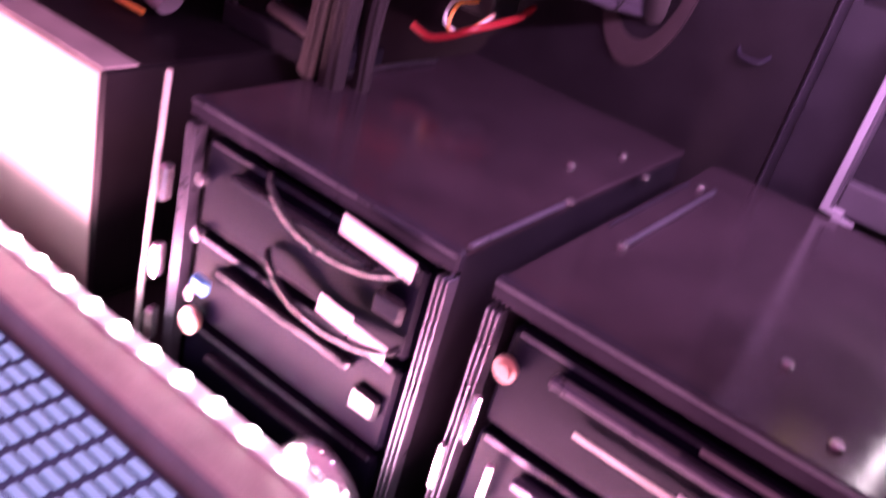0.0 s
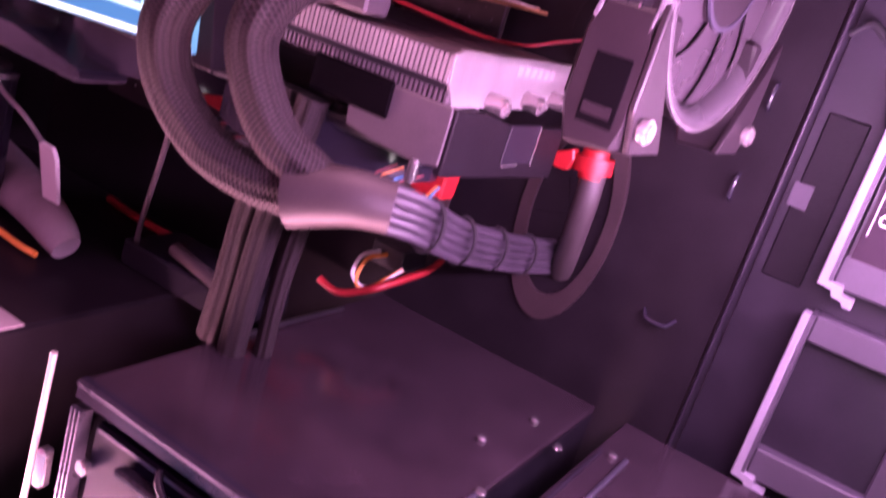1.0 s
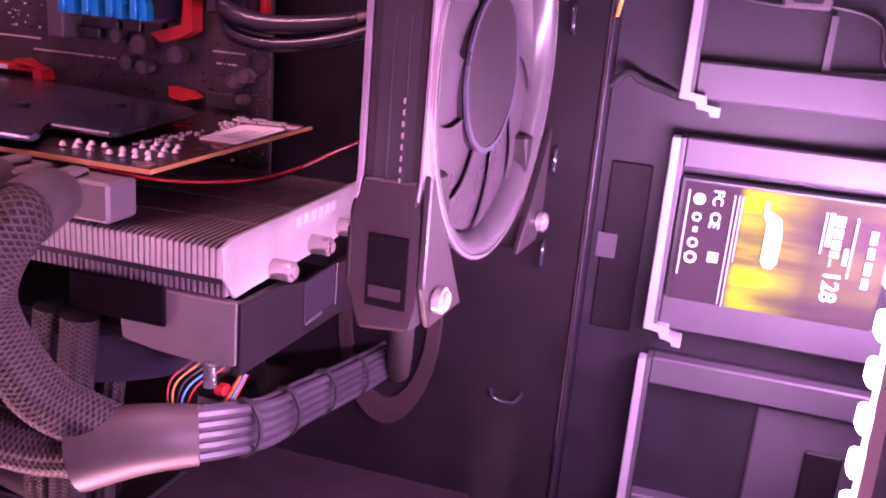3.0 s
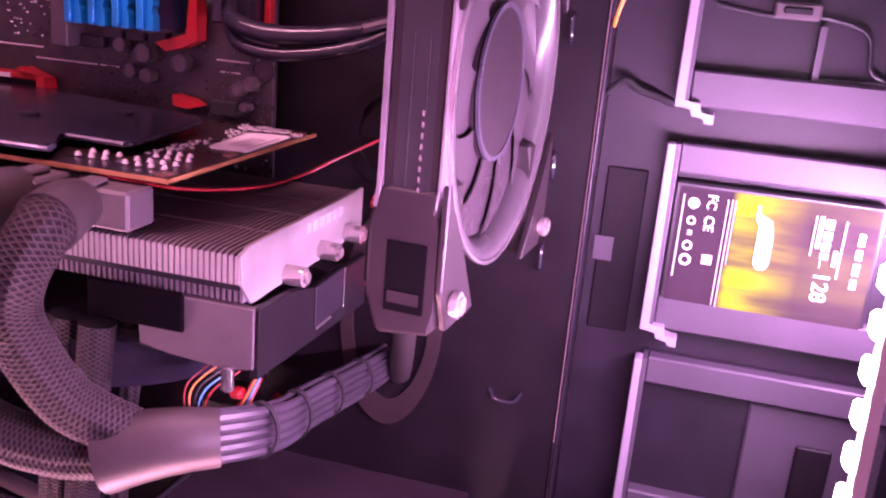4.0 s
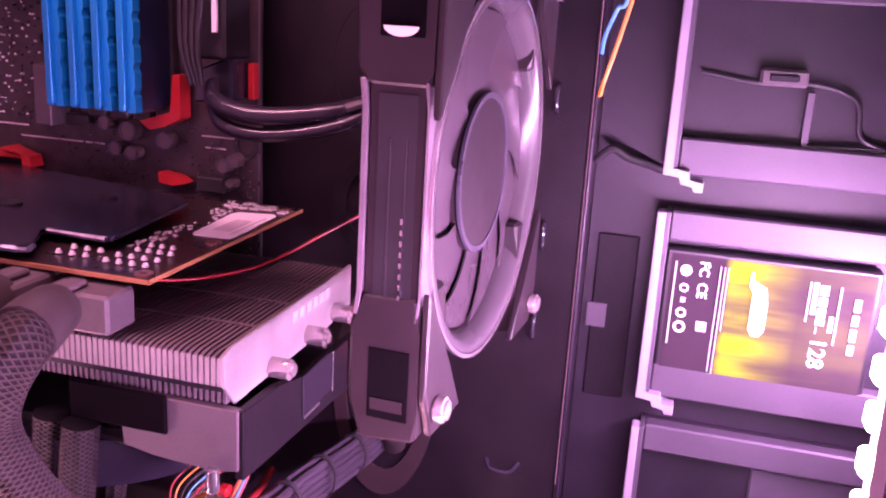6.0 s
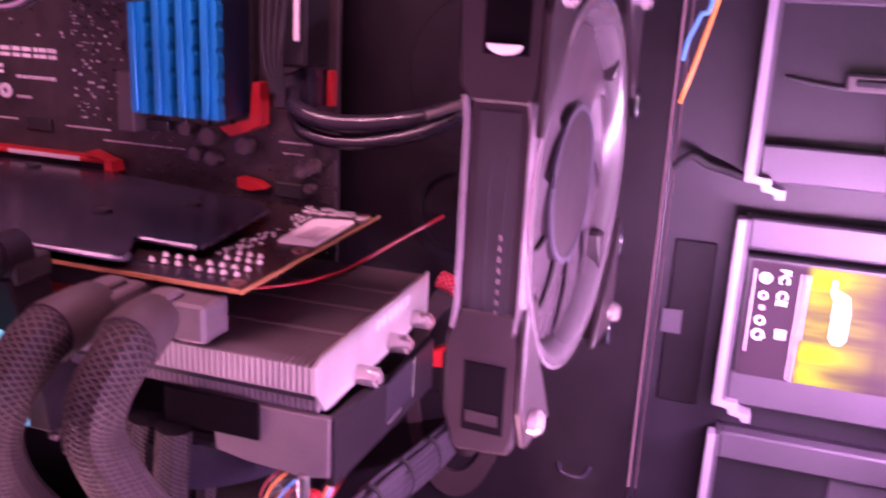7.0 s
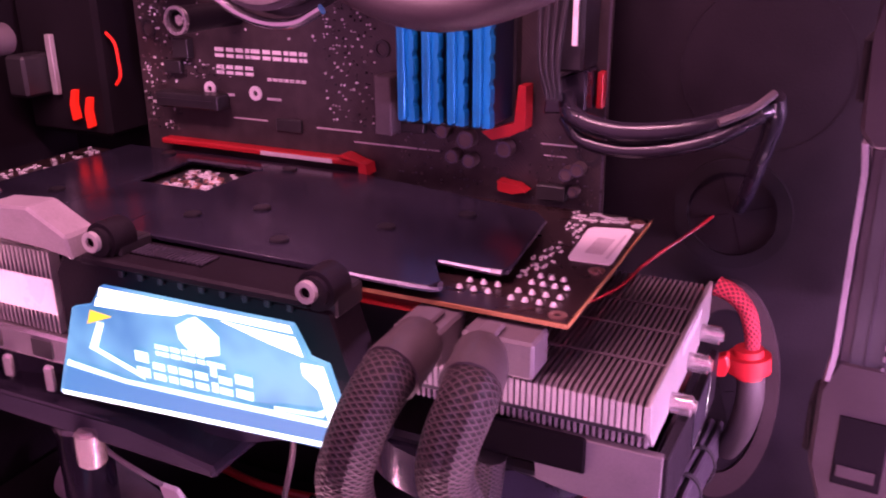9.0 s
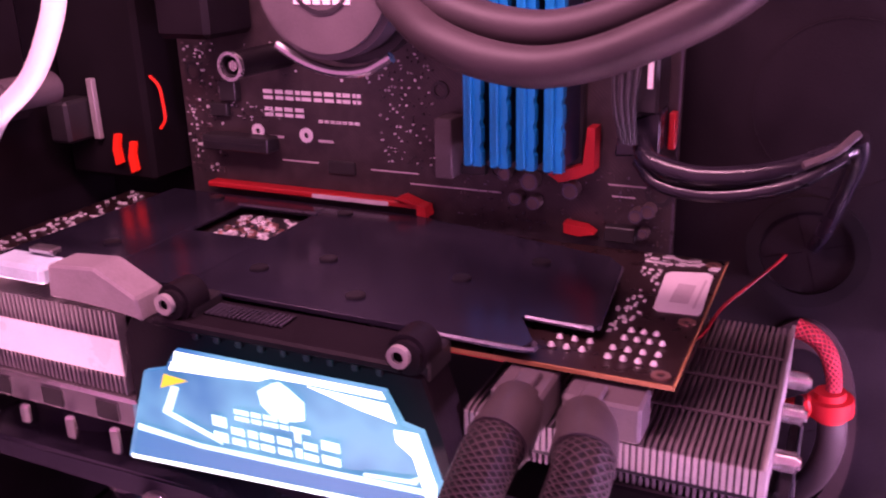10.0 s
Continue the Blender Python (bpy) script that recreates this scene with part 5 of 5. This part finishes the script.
part("bell_mouth", fan_piece(lathe([(0.10, 0.672), (0.118, 0.668), (0.120, 0.655), (0.108, 0.632), (0.085, 0.612), (0.05, 0.598), (0.0, 0.594), (0.0, 0.62), (0.08, 0.64)])), M["bell"], fan, "smooth curved inlet of the fan", True)
for sy in (-1, 1):
    for sz in (-1, 1):
        y, z = FC.y + sy * 0.58, FC.z + sz * 0.56
        end = ((0.105, 0.22), (-0.09, 0.24), (-0.135, 0.10)) if sz < 0 else ((0.112, 0.24), (-0.13, 0.24), (-0.135, 0.10))
        low = -0.27 if sz < 0 else -0.21
        c0 = prism([(FC.x + u, z + sz * w) for u, w in ((-0.095, low), (0.098, low), (0.108, -0.15), (0.112, 0.12)) + end + ((-0.135, -0.16),)], "y", y + sy * 0.12, y - sy * 0.13, 0.014)
        block = part("corner_block", fan_piece(c0), M["fanplastic"], fan)
        # opening is a black sheet on the face; its depth is painted shade
        part("opening_shade", fan_piece(box(FC.x - 0.062, FC.x + 0.078, y + sy * 0.119, y + sy * 0.124, z - 0.12 + 0.03 * sz + (0.025 if sz > 0 else 0), z + 0.12 + 0.03 * sz, 0.002)), M["hollow_shade"], block)
        if sz > 0:
            crescent = prism([(FC.x + 0.005 + 0.055 * math.cos(a), z - 0.035 + 0.03 * math.sin(a)) for a in [math.pi * (1 + k / 8) for k in range(9)]], "y", y + sy * 0.1275, y + sy * 0.131)
            part("opening_bottom", fan_piece(crescent), M["foil"], block, "bright rounded foot of the slot")
        if sz < 0:
            part("opening_ledge", fan_piece(box(FC.x - 0.05, FC.x + 0.06, y + sy * 0.1242, y + sy * 0.127, z - 0.09 + 0.03 * sz, z - 0.05 + 0.03 * sz)), M["fanplastic"], block)
        part("corner_pad", fan_piece(box(FC.x - 0.16, FC.x - 0.131, y - 0.08, y + 0.10, z - 0.09, z + 0.09, 0.01)), M["rubber"], block)
        plate = prism([(y + sy * 0.125, z - sz * 0.30), (y + sy * 0.125, z + sz * 0.06), (y + sy * 0.05, z + sz * 0.215), (y - sy * 0.24, z + sz * 0.215), (y - sy * 0.10, z + sz * 0.01), (y + sy * 0.03, z - sz * 0.17)], "x", FC.x + 0.113, FC.x + 0.14, 0.006)
        part("corner_plate", fan_piece(plate), M["fanplastic"], block, "grey corner plate")
        s = cyl((FC.x + 0.162, y + sy * 0.03, z + sz * 0.12), "x", 0.045, 0.05, 18, bevel=0.012)
        part("fan_screw", fan_piece(s), M["nickel"], block, "bright steel fan screw", True)
# straight sides of the square frame, front and back, each between two corner blocks
for sy in (-1, 1):
    y0, y1 = FC.y + sy * 0.69, FC.y + sy * 0.63
    part("frame_side", fan_piece(box(FC.x - 0.095, FC.x + 0.095, y0, y1, FC.z - 0.36, FC.z + 0.36, 0.008)), M["fanplastic"], fan)
    part("frame_recess", fan_piece(box(FC.x - 0.062, FC.x + 0.066, y0 + sy * 0.001, y0 + sy * 0.003, FC.z - 0.33, FC.z + 0.33)), M["plastic"], fan, "dark recess of the frame side")
    for dx in (-0.022, 0.030):
        part("groove", fan_piece(box(FC.x + dx, FC.x + dx + 0.006, y0 + sy * 0.003, y0 + sy * 0.006, FC.z - 0.32, FC.z + 0.20)), M["rim"], fan)
    # side flanges carry their lit edge as pale colour
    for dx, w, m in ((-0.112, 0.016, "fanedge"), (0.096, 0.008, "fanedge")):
        part("side_flange", fan_piece(prism([(FC.x + dx - 0.012, FC.z - 0.37), (FC.x + dx, FC.z - 0.29), (FC.x + dx, FC.z + 0.29), (FC.x + dx - 0.012, FC.z + 0.37), (FC.x + dx + w - 0.010, FC.z + 0.37), (FC.x + dx + w, FC.z + 0.28), (FC.x + dx + w, FC.z - 0.28), (FC.x + dx + w - 0.010, FC.z - 0.37)], "y", y0 - 0.010, y1 + 0.02, 0.003)), M[m], fan, "worn flange edge, painted pale as if lit")
part("hub", fan_piece(cyl((FC.x + 0.046, FC.y, FC.z), "x", 0.295, 0.05, 64, bevel=0.015)), M["fanplastic"], fan, "", True)
part("hub_rim", fan_piece(ring((FC.x + 0.070, FC.y, FC.z), "x", 0.276, 0.296, 0.012, 64)), M["bevel"], fan, "", True)


def blade(turn):
    """One broad swept blade, thin, curved and pitched, which overlaps the next one a little."""
    one = bmesh.new()
    sides = []
    for off in (0.0, -0.005):
        rows = []
        for i in range(7):
            r = 0.28 + 0.308 * i / 6
            rows.append([])
            for k in range(9):
                a = radians(turn + 60 * (k / 8 - 0.5) - 22 * (i / 6) ** 1.5)
                u = 0.056 - 0.022 * (k / 8) - 0.006 * math.sin(math.pi * k / 8) + off
                rows[-1].append(one.verts.new((FC.x + u, FC.y + r * math.cos(a), FC.z + r * math.sin(a))))
        sides.append(rows)
        for i in range(6):
            for k in range(8):
                one.faces.new((rows[i][k], rows[i][k + 1], rows[i + 1][k + 1], rows[i + 1][k]))
    p, q = [[rows[0][k] for k in range(9)] + [rows[i][8] for i in range(1, 7)] + [rows[6][k] for k in range(7, -1, -1)] + [rows[i][0] for i in range(5, 0, -1)] for rows in sides]
    for k in range(len(p)):
        one.faces.new((p[k], p[(k + 1) % len(p)], q[(k + 1) % len(p)], q[k]))
    return one


for k in range(9):
    part("blade", fan_piece(blade(40 * k)), M["rotor"], fan, "", True)
for k in range(9):
    part("grip_dot", fan_piece(box(FC.x + 0.024, FC.x + 0.032, FC.y - 0.698, FC.y - 0.6962, FC.z - 0.34 + 0.035 * k, FC.z - 0.322 + 0.035 * k)), M["steel"], fan)
# bay above the fan which holds it
bay = thing("drive_bay", "dark grey drive bay above the fan", "drive bay", (1.9, 3.6, 4.24))
part("bottom", box(0.92, 3.28, 2.66, 4.6, 4.30, 4.42, 0.01), M["tray"], bay)
part("spring_clip", box(0.94, 1.06, 2.685, 2.699, 4.225, 4.275, 0.006), M["foil"], bay, "bright spring clip")
part("side", box(0.92, 0.97, 2.66, 4.6, 4.36, 6.19), M["bay"], bay)
part("bracket", box(0.90, 1.08, 2.70, 4.2, 4.12, 4.30, 0.03, seg=2), M["rim"], bay)
clip = thing("red_connector", "red plug with ribbed wires above the fan", "connector", (0.8, 2.8, 4.2))
part("shell", box(0.71, 0.80, 2.78, 2.88, 4.22, 4.50, 0.04, seg=3), M["red"], clip)
part("latch", turned(box(0.87, 0.95, 2.76, 2.80, 4.27, 4.295, 0.008), (0.91, 2.78, 4.28), "Y", -40), M["red"], clip)
for k in range(5):
    part("wire", tube([(0.82 + 0.02 * k, 2.80, 4.26), (0.84 + 0.02 * k, 2.80, 4.33), (0.80 + 0.02 * k, 2.84, 4.5)], 0.011, 6), M["sticker"], clip, "", True)
